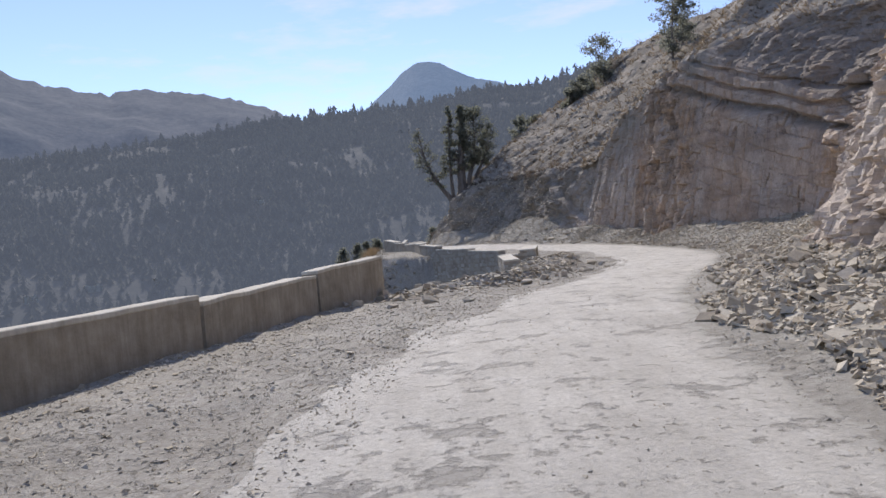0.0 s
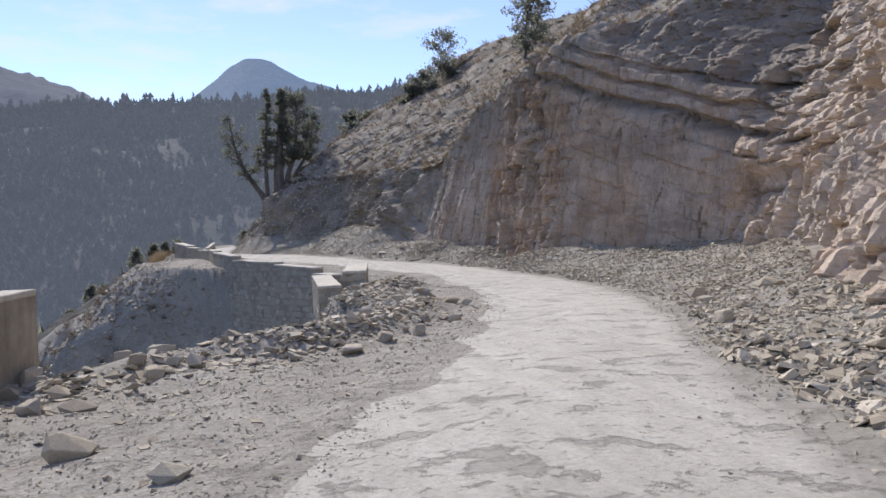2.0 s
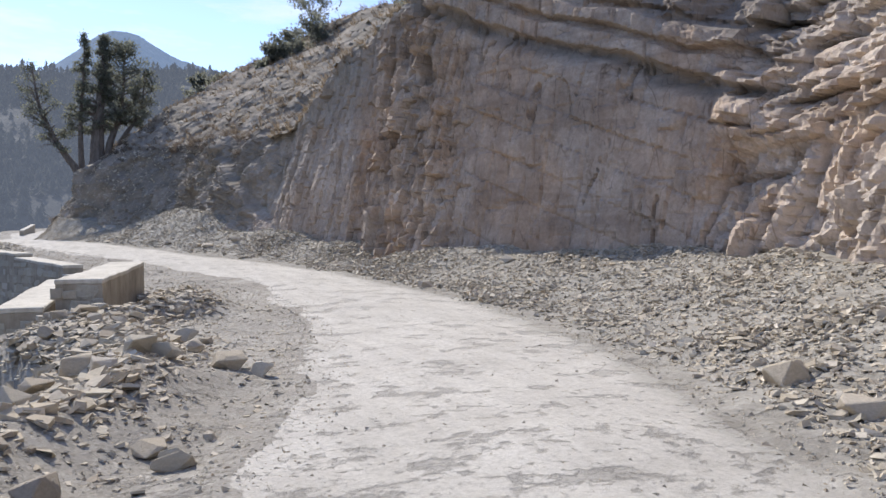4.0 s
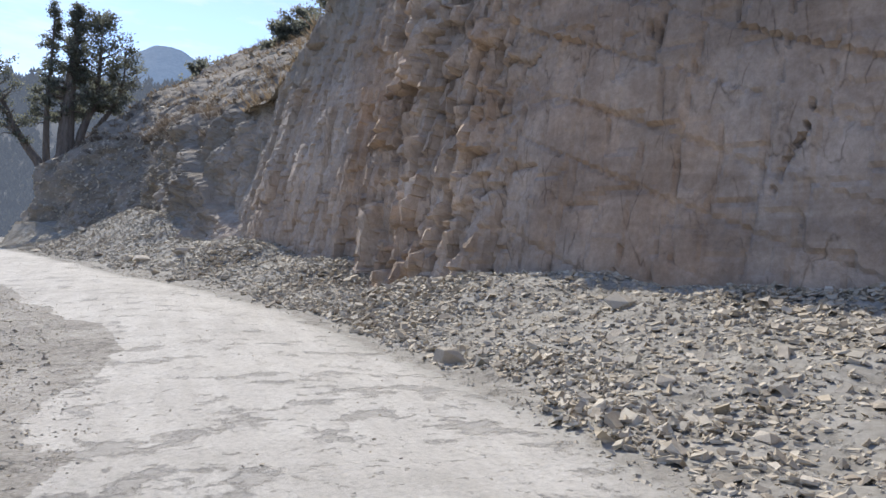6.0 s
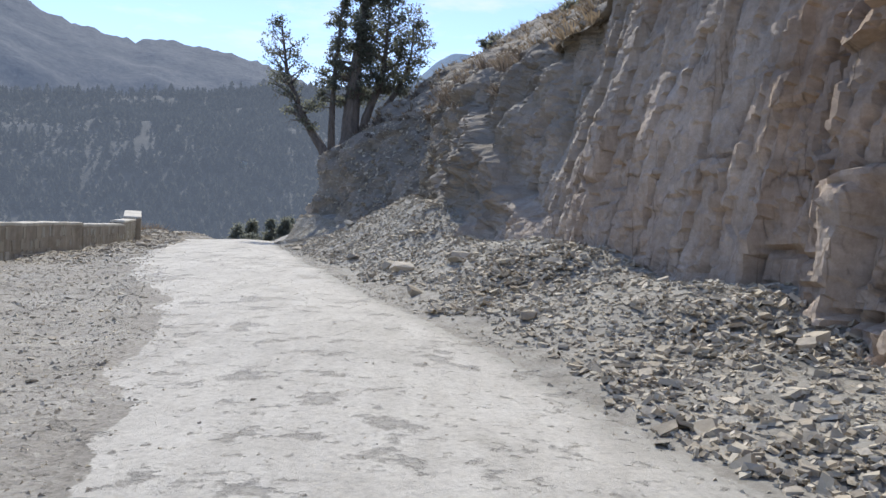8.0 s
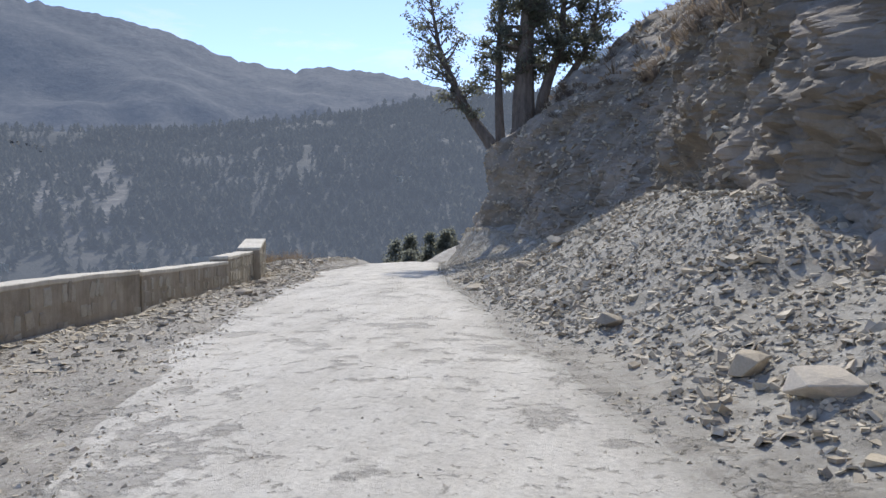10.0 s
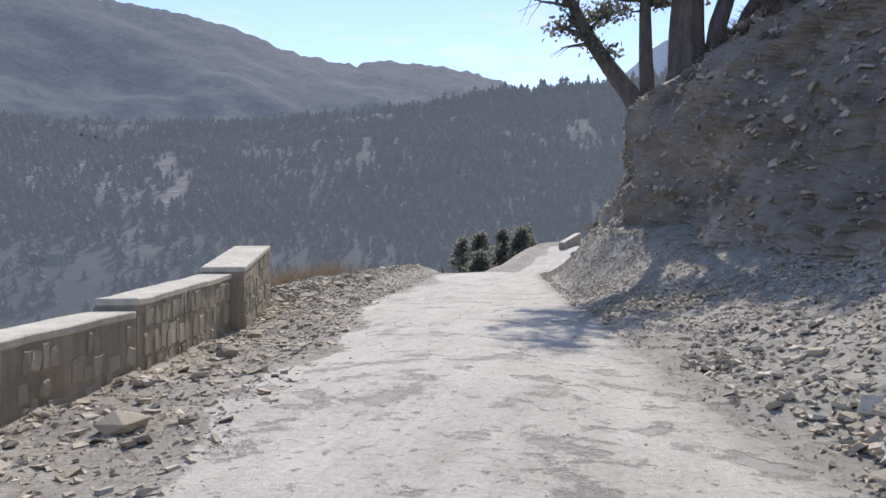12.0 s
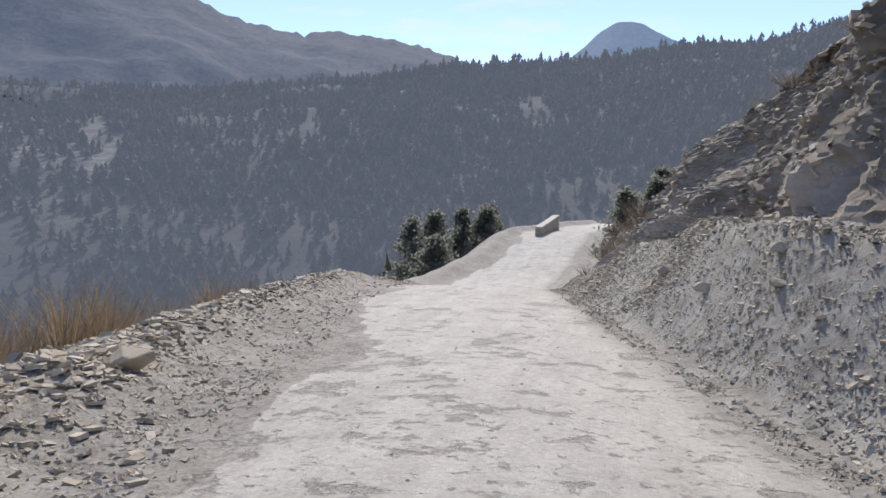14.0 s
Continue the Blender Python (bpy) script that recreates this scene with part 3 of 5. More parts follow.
def build_cliff():
    ys = np.arange(-14, 150, 0.02)
    xs = foot_x(ys)
    arc = np.concatenate([[0], np.cumsum(np.hypot(np.diff(xs), np.diff(ys)))])
    s = np.concatenate([np.arange(0, 22, 0.25), np.arange(22, 40, 0.12), np.arange(40, 82, 0.07), np.arange(82, arc[-1] - 45, 0.125), np.arange(arc[-1] - 45, arc[-1], 0.3)])
    y0 = np.interp(s, arc, ys)
    x0 = np.interp(s, arc, xs)
    tx, ty = np.gradient(x0), np.gradient(y0)
    for _ in range(60):
        tx, ty = np.convolve(np.pad(tx, 3, mode='edge'), np.ones(7) / 7, 'valid'), np.convolve(np.pad(ty, 3, mode='edge'), np.ones(7) / 7, 'valid')
    ln = np.hypot(tx, ty)
    nx, ny = ty / ln, -tx / ln            # away from the road
    v = np.concatenate([np.linspace(0, 1, 150), 1 + np.cumsum(np.concatenate([np.full(46, 0.17), np.linspace(0.2, 1.9, 36)]))])
    sg, vg = np.meshgrid(s, v)
    yb = np.interp(sg, s, y0)
    hf, fh, fk = foot_h(yb), face_h(yb), face_k(yb)
    face = np.clip(vg, 0, 1)
    up = np.maximum(vg - 1, 0)
    h = -0.8 + (fh + 0.8) * face
    rise = np.interp(yb, [36, 51, 57, 66, 76, 90, 104], [0.80, 0.80, 0.64, 0.64, 0.72, 0.66, 0.45])
    back = fk * np.maximum(h, 0) + 0.35 * (fh * face) ** 2 / np.maximum(fh, 1) * 0.15 + up
    back = back + 0.95 * np.exp(-((yb - 86.5) / 3.0) ** 2) * np.maximum(np.minimum(h, 8.5) - 5.4, 0)
    h = h + up * rise - np.maximum(up - 9, 0) * rise * 0.12 - np.maximum(up - 26, 0) * rise * 0.4
    # relief
    z_abs = h + road_z(yb)
    dip = np.where(yb < 36, 0.05, -0.25) + 0.35 * smooth(64, 70, yb)
    q = z_abs + sg * dip
    onface = 1 - smooth(0.82, 1.45, vg)
    big = 0.55 * fbm(sg / 5.0, z_abs / 4.0, 3, 101)
    near_face = 1 - smooth(35, 37.5, yb)
    flat_band = smooth(36.5, 38.5, yb) * (1 - smooth(44.5, 46.5, yb))
    upright = smooth(44.5, 46.5, yb) * (1 - smooth(57, 60, yb))
    bank = smooth(58, 66, yb)
    soft = smooth(74, 84, yb)
    slant = sg + 0.15 * z_abs
    bed_h = h - (5.95 + (yb - 37.8) * 0.40)          # height over the dark band, square to the tilted beds
    # the sunlit crag: level beds of blocks above, upright splinters below
    beds_up = 0.60 * blocks(sg, q, 1.7, 0.75, 111, 0.25, 0.35, 0.12) + 0.34 * blocks(slant, q, 0.75, 0.33, 113, 0.35, 0.4, 0.08) + 0.08 * blocks(slant, q, 0.3, 0.17, 115, 0.5)
    splinters = 0.50 * blocks(q, slant, 1.8, 0.75, 117, 0.35, 0.3, 0.12) + 0.30 * blocks(q, slant + 0.1 * q, 0.8, 0.36, 121, 0.4, 0.5, 0.09) + 0.12 * blocks(q, slant, 0.3, 0.2, 123, 0.6)
    lower = 1 - smooth(3.5, 4.4, h + 0.5 * fbm(sg / 1.5, h, 3, 127))
    crag = beds_up * (1 - lower) + splinters * lower + 0.2 * smooth(3.3, 4.6, h) * vnoise(q / 1.3, sg / 9.0, 128)
    # the smooth shaded wall: wide slabs parted by tilted beds and short upright joints
    spall = 0.17 * blocks(sg, bed_h, 2.4, 1.05, 131, 0.12, 0.35, 0.08) + 0.08 * blocks(z_abs, slant, 1.1, 0.75, 133, 0.12, 0.8, 0.06) + 0.05 * facets(slant, z_abs, 0.55, 0.7, 134, 0.15) + 0.42
    crack = np.abs(fbm(slant / 1.3, z_abs / 6, 3, 136))
    spall = spall - 0.22 * np.exp(-(crack / 0.03) ** 2) * smooth(0.05, 0.3, vnoise(sg / 1.1, z_abs / 1.4, 137))
    # upright columns with ribs that stand out
    ribs = np.exp(-((yb - 48.8) / 2.6) ** 4)
    pillar = (0.28 + 0.30 * ribs) * blocks(z_abs, slant, 3.2, 0.85, 141, 0.35, 0.5, 0.10) + (0.13 + 0.24 * ribs) * blocks(z_abs, slant + 0.1 * z_abs, 1.1, 0.4, 143, 0.5, 0.5, 0.07)
    pillar = pillar + (0.05 + 0.2 * ribs) * facets(slant, z_abs, 0.34, 0.6, 146, 1.7)
    # broken chips on the ribs, their faces leaning back
    cz, cs = z_abs / 0.6 + 0.2 * vnoise(slant / 0.5, z_abs / 0.9, 183), slant / 0.42 + 0.2 * vnoise(slant / 0.7, z_abs / 0.5, 184)
    iz, js = np.floor(cz), np.floor(cs)
    chips = smooth(0.66, 0.7, hash2(iz, js, 185)) * (1 - (cz - iz)) * (0.6 + 0.4 * hash2(iz, js, 186)) * smooth(-0.2, 0.2, vnoise(slant / 0.9, z_abs / 2.2, 187))
    pillar = pillar + (0.05 + 0.42 * ribs) * chips
    earthy = 0.34 * fbm(sg / 1.3, z_abs / 1.0, 5, 151, 0.55) + 0.16 * facets(slant, z_abs, 0.9, 1.3, 153, 1.2, 0.4) + 0.07 * facets(sg, z_abs, 0.4, 0.5, 154, 1.2) + 0.3
    share = near_face + flat_band + upright + bank + 1e-6
    relief = (near_face * crag + flat_band * spall + upright * pillar + bank * earthy) / share
    relief = relief * (1 - 0.3 * soft) + big * (1 - 0.85 * flat_band) * (1 - 0.75 * upright)
    relief = relief + 0.03 * (1 - 0.8 * flat_band) * fbm(sg * 3, z_abs * 3, 3, 157)
    # splintered surface
    ii, jj = np.meshgrid(np.arange(relief.shape[1]), np.arange(relief.shape[0]))
    relief = relief + (0.05 - 0.045 * flat_band - 0.03 * upright) * (hash2(ii, jj, 158) - 0.5)
    # the folded beds: thin layers that stand on edge, with a hollow on their near side
    fold = smooth(56.5, 58, yb) * (1 - smooth(64, 67, yb))
    axis = (yb - 58.6) - (h - 1.2) * 1.35 - 0.12 * (h - 1.2) ** 2 + 0.45 * fbm(yb / 2, h / 2, 3, 191)
    beds = facets(axis, sg + z_abs, 0.3, 1.1, 193, 1.0)
    relief = relief + fold * (0.55 * smooth(-0.35, 0.3, axis) - 0.3 + 0.12 * beds * smooth(-0.3, 0.3, axis) * (1 - smooth(3, 5, axis)))
    # the steep bank under the old junipers hangs over a little at its lip
    relief = relief + 0.2 * np.exp(-((yb - 86.0) / 2.2) ** 2) * smooth(3.4, 5.0, h) * (1 - smooth(5.4, 6.4, h))
    # a darker, sunken band that dips along the shaded face, loose dark scree above it
    band_h = bed_h + 0.2 * fbm(yb / 2, h, 3, 195)
    along = smooth(33, 37, yb) * (1 - smooth(50, 53, yb))
    dark_zone = np.exp(-(band_h / 0.30) ** 2) * along * onface
    relief = relief - 0.3 * dark_zone - 0.1 * smooth(0.2, 0.6, band_h) * along
    # thick beds that jut out over it, one above the other
    for low, high, jut in ((0.25, 0.95, 0.34), (1.1, 1.75, 0.42), (1.95, 2.7, 0.3)):
        bed = smooth(low, low + 0.07, band_h) * (1 - smooth(high - 0.1, high, band_h)) * along
        relief = relief + bed * jut * (0.55 + 0.6 * blocks(sg, band_h * 0, 1.6, 1.0, 197 + int(10 * low), 0.3, 0.5, 0.1))
    scree_up = band_h - 1.5 - 0.2 * (yb - 39) + 0.35 * fbm(sg / 1.5, z_abs / 1.5, 3, 198)
    hollow = smooth(34.5, 37, yb) * (1 - smooth(44.5, 47, yb))
    dark_zone = np.maximum(dark_zone, 0.85 * smooth(0, 0.4, scree_up) * hollow)
    back = back + 0.75 * np.clip(scree_up, 0, 3.2) * hollow
    relief = relief + smooth(0, 0.4, scree_up) * hollow * (0.16 * facets(sg, z_abs, 0.3, 0.22, 196, 1.4) + 0.2 * fbm(sg / 0.8, z_abs / 0.8, 3, 194))
    blk = facets(sg, up * 1.3, 0.6, 0.6, 199)
    loose = 0.30 * fbm(sg / 2.4, up / 2.4, 4, 151) + (0.16 * blk + 0.22 * facets(sg, up * 1.3, 1.6, 1.3, 159, 1.0)) * (1 - smooth(8, 14, up)) + 0.7 * facets(sg, up, 3.5, 3.0, 181, 0.8) * smooth(8, 14, up)
    out = -(relief - 0.6) * onface - (loose - 0.3) * (1 - onface)
    out = out * smooth(112, 100, yb) + out * 0.4 * (1 - smooth(112, 100, yb))
    tx_ = np.interp(sg, s, nx)
    ty_ = np.interp(sg, s, ny)
    xg = np.interp(sg, s, x0) + tx_ * (back + out)
    yg = yb + ty_ * (back + out)
    zg = z_abs + (1 - onface) * (0.3 * fbm(sg / 2.2, up / 2.2, 3, 161) + 0.35 * fbm(sg / 6, up / 6, 2, 163))
    ob = mesh_object("cliff", np.stack([xg, yg, zg], -1).reshape(-1, 3), grid_faces(*xg.shape), MAT_CLIFF, flat=True)
    tagged(ob, "tall fractured limestone cliff with scrubby slope above", "cliff", kind="structure")
    soil = np.maximum(smooth(0.88, 1.1, vg + 0.15 * fbm(sg / 2, z_abs / 2, 3, 171)), smooth(55, 63, yb + 1.2 * (h - 2.5)) * np.clip(0.85 + 0.5 * fbm(sg / 1.5, z_abs / 1.2, 3, 173), 0.3, 1))
    # where the smooth wall's warm shade is painted in
    shade_tint = smooth(35.5, 38, yb) * (1 - smooth(55, 60, yb)) * np.clip(0.8 + 0.35 * fbm(sg / 2.5, z_abs / 2.0, 3, 175), 0.3, 1)
    humus = smooth(57, 65, yb) * smooth(1.0, 2.4, h + 0.6 * fbm(sg / 2, z_abs / 2, 3, 177)) * np.clip(0.75 + 0.5 * fbm(sg / 1.2, z_abs / 1.0, 3, 179), 0.2, 1)
    e = ob.data.attributes.new("humus", 'FLOAT', 'POINT')
    e.data.foreach_set("value", humus.ravel().astype(np.float32))
    c = ob.data.attributes.new("shade_tint", 'FLOAT', 'POINT')
    c.data.foreach_set("value", shade_tint.ravel().astype(np.float32))
    b = ob.data.attributes.new("dark_zone", 'FLOAT', 'POINT')
    b.data.foreach_set("value", (0.8 * dark_zone).ravel().astype(np.float32))
    a = ob.data.attributes.new("soil", 'FLOAT', 'POINT')
    a.data.foreach_set("value", soil.ravel().astype(np.float32))
    return ob, xg, yg, zg, vg, yb


CLIFF, CX, CY, CZ, CV, CYB = build_cliff()


# ---- parapet walls ----
def part(name, bm, material, parent, label=""):
    me = bpy.data.meshes.new(name)
    bm.to_mesh(me)
    bm.free()
    me.materials.append(material)
    ob = new(name, me)
    ob.parent = parent
    if label:
        tagged(ob, label)
    return ob


def wall_run(a, b, thick, z_top_a, z_top_b, z_bot, label):
    """A stretch of wall from a to b, its road face on the line, with a coping slab on top."""
    a, b = Vector((*a, 0)), Vector((*b, 0))
    along = (b - a).normalized()
    out = Vector((-along.y, along.x, 0))       # towards the valley
    root = new("parapet_wall")
    root.location = (a.x, a.y, z_bot)
    tagged(root, label, "wall", group="parapet walls along the road")
    n = max(4, int((b - a).length / 0.35))
    for kind in ("body", "coping"):
        rows = []
        for i in range(n + 1):
            u = i / n
            p = a.lerp(b, u)
            zt = z_top_a + (z_top_b - z_top_a) * u + 0.03 * noise.noise(p * 0.9) + 0.012 * noise.noise(p * 4.1)
            w = 0.03 * noise.noise(p * 0.7 + Vector((9, 0, 0)))
            if kind == "body":
                lo, hi, f, g = z_bot, zt - 0.09, w, thick + w
            else:
                lo, hi, f, g = zt - 0.09, zt, w - 0.014 + 0.016 * noise.noise(p * 3), thick + w + 0.02
            for off, z in ((f, lo), (f, hi), (g, hi), (g, lo)):
                q = p + out * off
                rows.append((q.x - a.x, q.y - a.y, z - z_bot))
        bm = bmesh.new()
        vs = [bm.verts.new(v) for v in rows]
        for i in range(n):
            for k in range(4):
                bm.faces.new((vs[4 * i + k], vs[4 * i + 4 + k], vs[4 * i + 4 + (k + 1) % 4], vs[4 * i + (k + 1) % 4]))
        bm.faces.new(vs[:4])
        bm.faces.new(vs[-4:][::-1])
        bmesh.ops.recalc_face_normals(bm, faces=bm.faces)
        if kind == "coping":
            bmesh.ops.bevel(bm, geom=[e for e in bm.edges if len(e.link_faces) == 2 and e.calc_face_angle() > 0.9], offset=0.015, segments=1, affect='EDGES')
        part(kind, bm, MAT_MORTAR if kind == "body" else MAT_COPING, root, "sunlit pale cement coping" if kind == "coping" else "")
    return root


PLAIN = "low plastered stone parapet wall with pale cement coping"
RUBBLE = "low rubble masonry parapet wall with pale cement coping"
WALLS = [
    wall_run((-9.2, -2.0), (-4.35, 13.0), 0.5, 0.85, 1.40, -1.0, PLAIN),
    wall_run((-4.30, 13.05), (-3.35, 19.3), 0.5, 1.28, 1.50, -1.0, PLAIN),
    wall_run((-3.30, 19.35), (-1.9, 22.9), 0.5, 1.62, 1.85, -1.0, PLAIN),
    wall_run((4.65, 36.9), (5.5, 42.5), 0.8, 1.60, 1.80, -5.0, "broken end of a rubble masonry parapet wall"),
    wall_run((4.6, 43.6), (3.91, 46.0), 0.55, 1.36, 1.42, -5.0, RUBBLE),
    wall_run((3.9, 46.03), (2.21, 49.83), 0.55, 1.68, 1.88, -6.0, RUBBLE),
    wall_run((2.2, 49.86), (0.01, 54.95), 0.55, 2.0, 2.2, -6.0, RUBBLE),
    wall_run((0.0, 54.98), (-1.3, 60.0), 0.55, 2.45, 2.75, -6.0, RUBBLE),
    wall_run((-1.32, 60.1), (-2.0, 65.5), 0.5, 2.85, 3.05, 0.6, RUBBLE),
    wall_run((-2.02, 65.6), (-3.15, 71.0), 0.5, 3.0, 3.14, 0.8, RUBBLE),
    wall_run((-3.18, 71.05), (-4.28, 74.6), 0.5, 3.28, 3.45, 1.0, RUBBLE),
    wall_run((-4.1, 74.7), (-5.4, 77.7), 0.7, 3.56, 3.94, 1.0, RUBBLE),
    wall_run((3.72, 36.2), (3.98, 43.5), 0.75, 1.16, 1.36, -6.0, "low rubble masonry retaining wall with pale cement top"),
]


# ---- the stones in the walls' faces ----
def facing_stone(seed):
    """One rubble stone, about a unit wide and high, its face rounded at the rim; y is outwards."""
    rng = np.random.default_rng(seed)
    bm = bmesh.new()
    n = 8
    ring = [(math.cos(6.283 * k / n + rng.normal(0, 0.16)), math.sin(6.283 * k / n + rng.normal(0, 0.16))) for k in range(n)]
    ring = [(0.5 * max(-1, min(1, 1.5 * a)) + rng.normal(0, 0.03), 0.5 * max(-1, min(1, 1.5 * b)) + rng.normal(0, 0.03)) for a, b in ring]
    back = [bm.verts.new((a, -0.6, b)) for a, b in ring]
    mid = [bm.verts.new((a, 0.55, b)) for a, b in ring]
    top = [bm.verts.new((a * 0.8, 1.0 + rng.normal(0, 0.12), b * 0.84)) for a, b in ring]
    for lo, hi in ((back, mid), (mid, top)):
        for k in range(n):
            bm.faces.new((lo[k], lo[(k + 1) % n], hi[(k + 1) % n], hi[k]))
    bm.faces.new(top)
    bmesh.ops.recalc_face_normals(bm, faces=bm.faces)
    me = bpy.data.meshes.new("stone")
    bm.to_mesh(me)
    bm.free()
    me.materials.append(MAT_MASONRY)
    return me


FACING = [facing_stone(500 + k) for k in range(10)]


def face_stones(root, a, b, z_lo_a, z_lo_b, z_hi_a, z_hi_b, outward, seed, single, wide=(0.10, 0.22), tall=(0.16, 0.36), bare=0.14):
    """Courses of upright rubble on the face from a to b. single: each stone an object; otherwise joined."""
    rng = np.random.default_rng(seed)
    a, b = Vector((*a, 0)), Vector((*b, 0))
    along = (b - a).normalized()
    face = Vector((along.y, -along.x, 0)) * outward
    length = (b - a).length
    turn = math.atan2(along.y, along.x) + (0 if outward < 0 else math.pi)
    vs, fs = [], []
    z = 0.0
    top = max(z_hi_a - z_lo_a, z_hi_b - z_lo_b)
    while z < top:
        course = rng.uniform(*tall)
        u = rng.uniform(-0.1, 0.05)
        while u < length:
            w = wide[0] + (wide[1] - wide[0]) * rng.uniform() ** 1.8
            h = course * rng.uniform(0.55, 1.12)
            lo = z_lo_a + (z_lo_b - z_lo_a) * u / length + z
            cap = z_hi_a + (z_hi_b - z_hi_a) * u / length
            mid = u + w / 2
            if 0.02 < mid < length - 0.02 and lo + h < cap + 0.03 and rng.uniform() > bare:
                p = a + along * mid
                at = Vector((p.x, p.y, lo + h / 2)) + face * 0.0
                m = Matrix.LocRotScale(at, Euler((rng.normal(0, 0.03), rng.normal(0, 0.10), turn)), (w * 1.02, rng.uniform(0.008, 0.026), h * 1.0))
                me = FACING[int(rng.integers(0, 10))]
                if single:
                    ob = new("stone", me)
                    ob.parent = root
                    ob.matrix_world = m
                    ob.matrix_basis = Matrix.Translation(-root.location) @ m
                else:
                    base = len(vs)
                    vs += [tuple(m @ v.co - root.location) for v in me.vertices]
                    fs += [[base + i for i in pl.vertices] for pl in me.polygons]
            u += w
        z += course
    if not single and vs:
        me = bpy.data.meshes.new("facing_stones")
        me.from_pydata(vs, [], fs)
        me.materials.append(MAT_MASONRY_JOINED)
        ob = new("facing_stones", me)
        ob.parent = root
        tagged(ob, "grey and buff rubble facing stones", kind="stuff")


# ---- loose stone ----
def slab_shapes(count, seed):
    """Angular flat stones: eight corners, uneven, about one metre across."""
    rng = np.random.default_rng(seed)
    cube = np.array([(-1, -1, -1), (1, -1, -1), (1, 1, -1), (-1, 1, -1), (-1, -1, 1), (1, -1, 1), (1, 1, 1), (-1, 1, 1)], float) * 0.5
    out = []
    for _ in range(count):
        v = cube * rng.uniform(0.75, 1.1, (8, 3)) + rng.normal(0, 0.09, (8, 3))
        v *= (1, rng.uniform(0.5, 0.95), rng.uniform(0.12, 0.42))
        out.append(v)
    return np.array(out)


BOX_TRIS = np.array([(0, 2, 1), (0, 3, 2), (4, 5, 6), (4, 6, 7), (0, 1, 5), (0, 5, 4), (1, 2, 6), (1, 6, 5), (2, 3, 7), (2, 7, 6), (3, 0, 4), (3, 4, 7)])


def turns(a, tilt_x, tilt_y):
    ca, sa, cx, sx, cy, sy = np.cos(a), np.sin(a), np.cos(tilt_x), np.sin(tilt_x), np.cos(tilt_y), np.sin(tilt_y)
    z0 = np.zeros_like(a)
    one = np.ones_like(a)
    rz = np.array([[ca, -sa, z0], [sa, ca, z0], [z0, z0, one]])
    rx = np.array([[one, z0, z0], [z0, cx, -sx], [z0, sx, cx]])
    ry = np.array([[cy, z0, sy], [z0, one, z0], [-sy, z0, cy]])
    return np.einsum('abn,bcn,cdn->nad', rx, ry, rz)


def stones_mesh(name, x, y, z, size, tilt, material, seed, label, category):
    rng = np.random.default_rng(seed)
    shapes = slab_shapes(24, seed)
    n = len(x)
    v = shapes[rng.integers(0, 24, n)] * size[:, None, None]
    r = turns(rng.uniform(0, 6.28, n), rng.normal(0, tilt, n), rng.normal(0, tilt, n))
    v = np.einsum('nij,nkj->nki', r, v) + np.stack([x, y, z], -1)[:, None, :]
    f = BOX_TRIS[None, 2:] + 8 * np.arange(n)[:, None, None]        # the underside lies on the ground
    ob = mesh_object(name, v.reshape(-1, 3), f.reshape(-1, 3), material)
    tagged(ob, label, category, kind="stuff")
    return ob


def scatter_scree():
    rng = np.random.default_rng(11)
    n = 168000
    y = rng.uniform(3, 108, n)
    t = rng.uniform(0, 1, n) ** 0.85
    toe = 2.85 + 0.35 * fbm(y * 0.5, y * 0, 3, 61) + 0.45 * smooth(52, 56, y) * (1 - smooth(62, 66, y))
    f = foot_x(y) - road_x(y)
    d = toe + t * np.maximum(f + 0.5 - toe, 0.3)
    # keep about an even number to the square metre, with bare and heaped spots
    width = (f + 0.5 - toe) / 9.0
    patch = fbm((road_x(y) + d) * 0.45, y * 0.45, 3, 63)
    near_toe = np.exp(-((d - toe - 0.5) / 0.8) ** 2)
    keep = rng.uniform(0, 1, n) < np.clip(width * 1.1 + 0.3 * near_toe, 0.3, 1) * np.clip(0.8 + 0.45 * patch, 0.45, 1)
    y, d, t, patch = y[keep], d[keep], t[keep], patch[keep]
    n = len(y)
    x = road_x(y) + d
    size = 0.045 + 0.08 * rng.uniform(0, 1, n) ** 2.0 + 0.15 * rng.uniform(0, 1, n) ** 12
    size *= 1 + 0.3 * np.clip(patch, 0, 1) + 0.45 * (1 - smooth(19, 25, y))
    size *= (1 - 0.4 * smooth(72, 80, y)) * 0.7
    z = ground_height(x, y) + size * 0.06 + 0.08 * np.clip(patch, 0, 1) * rng.uniform(0, 1, n)
    return stones_mesh("scree", x, y, z, size, 0.42, MAT_RUBBLE, 12, "grey angular limestone scree banked below the cliff", "rubble")


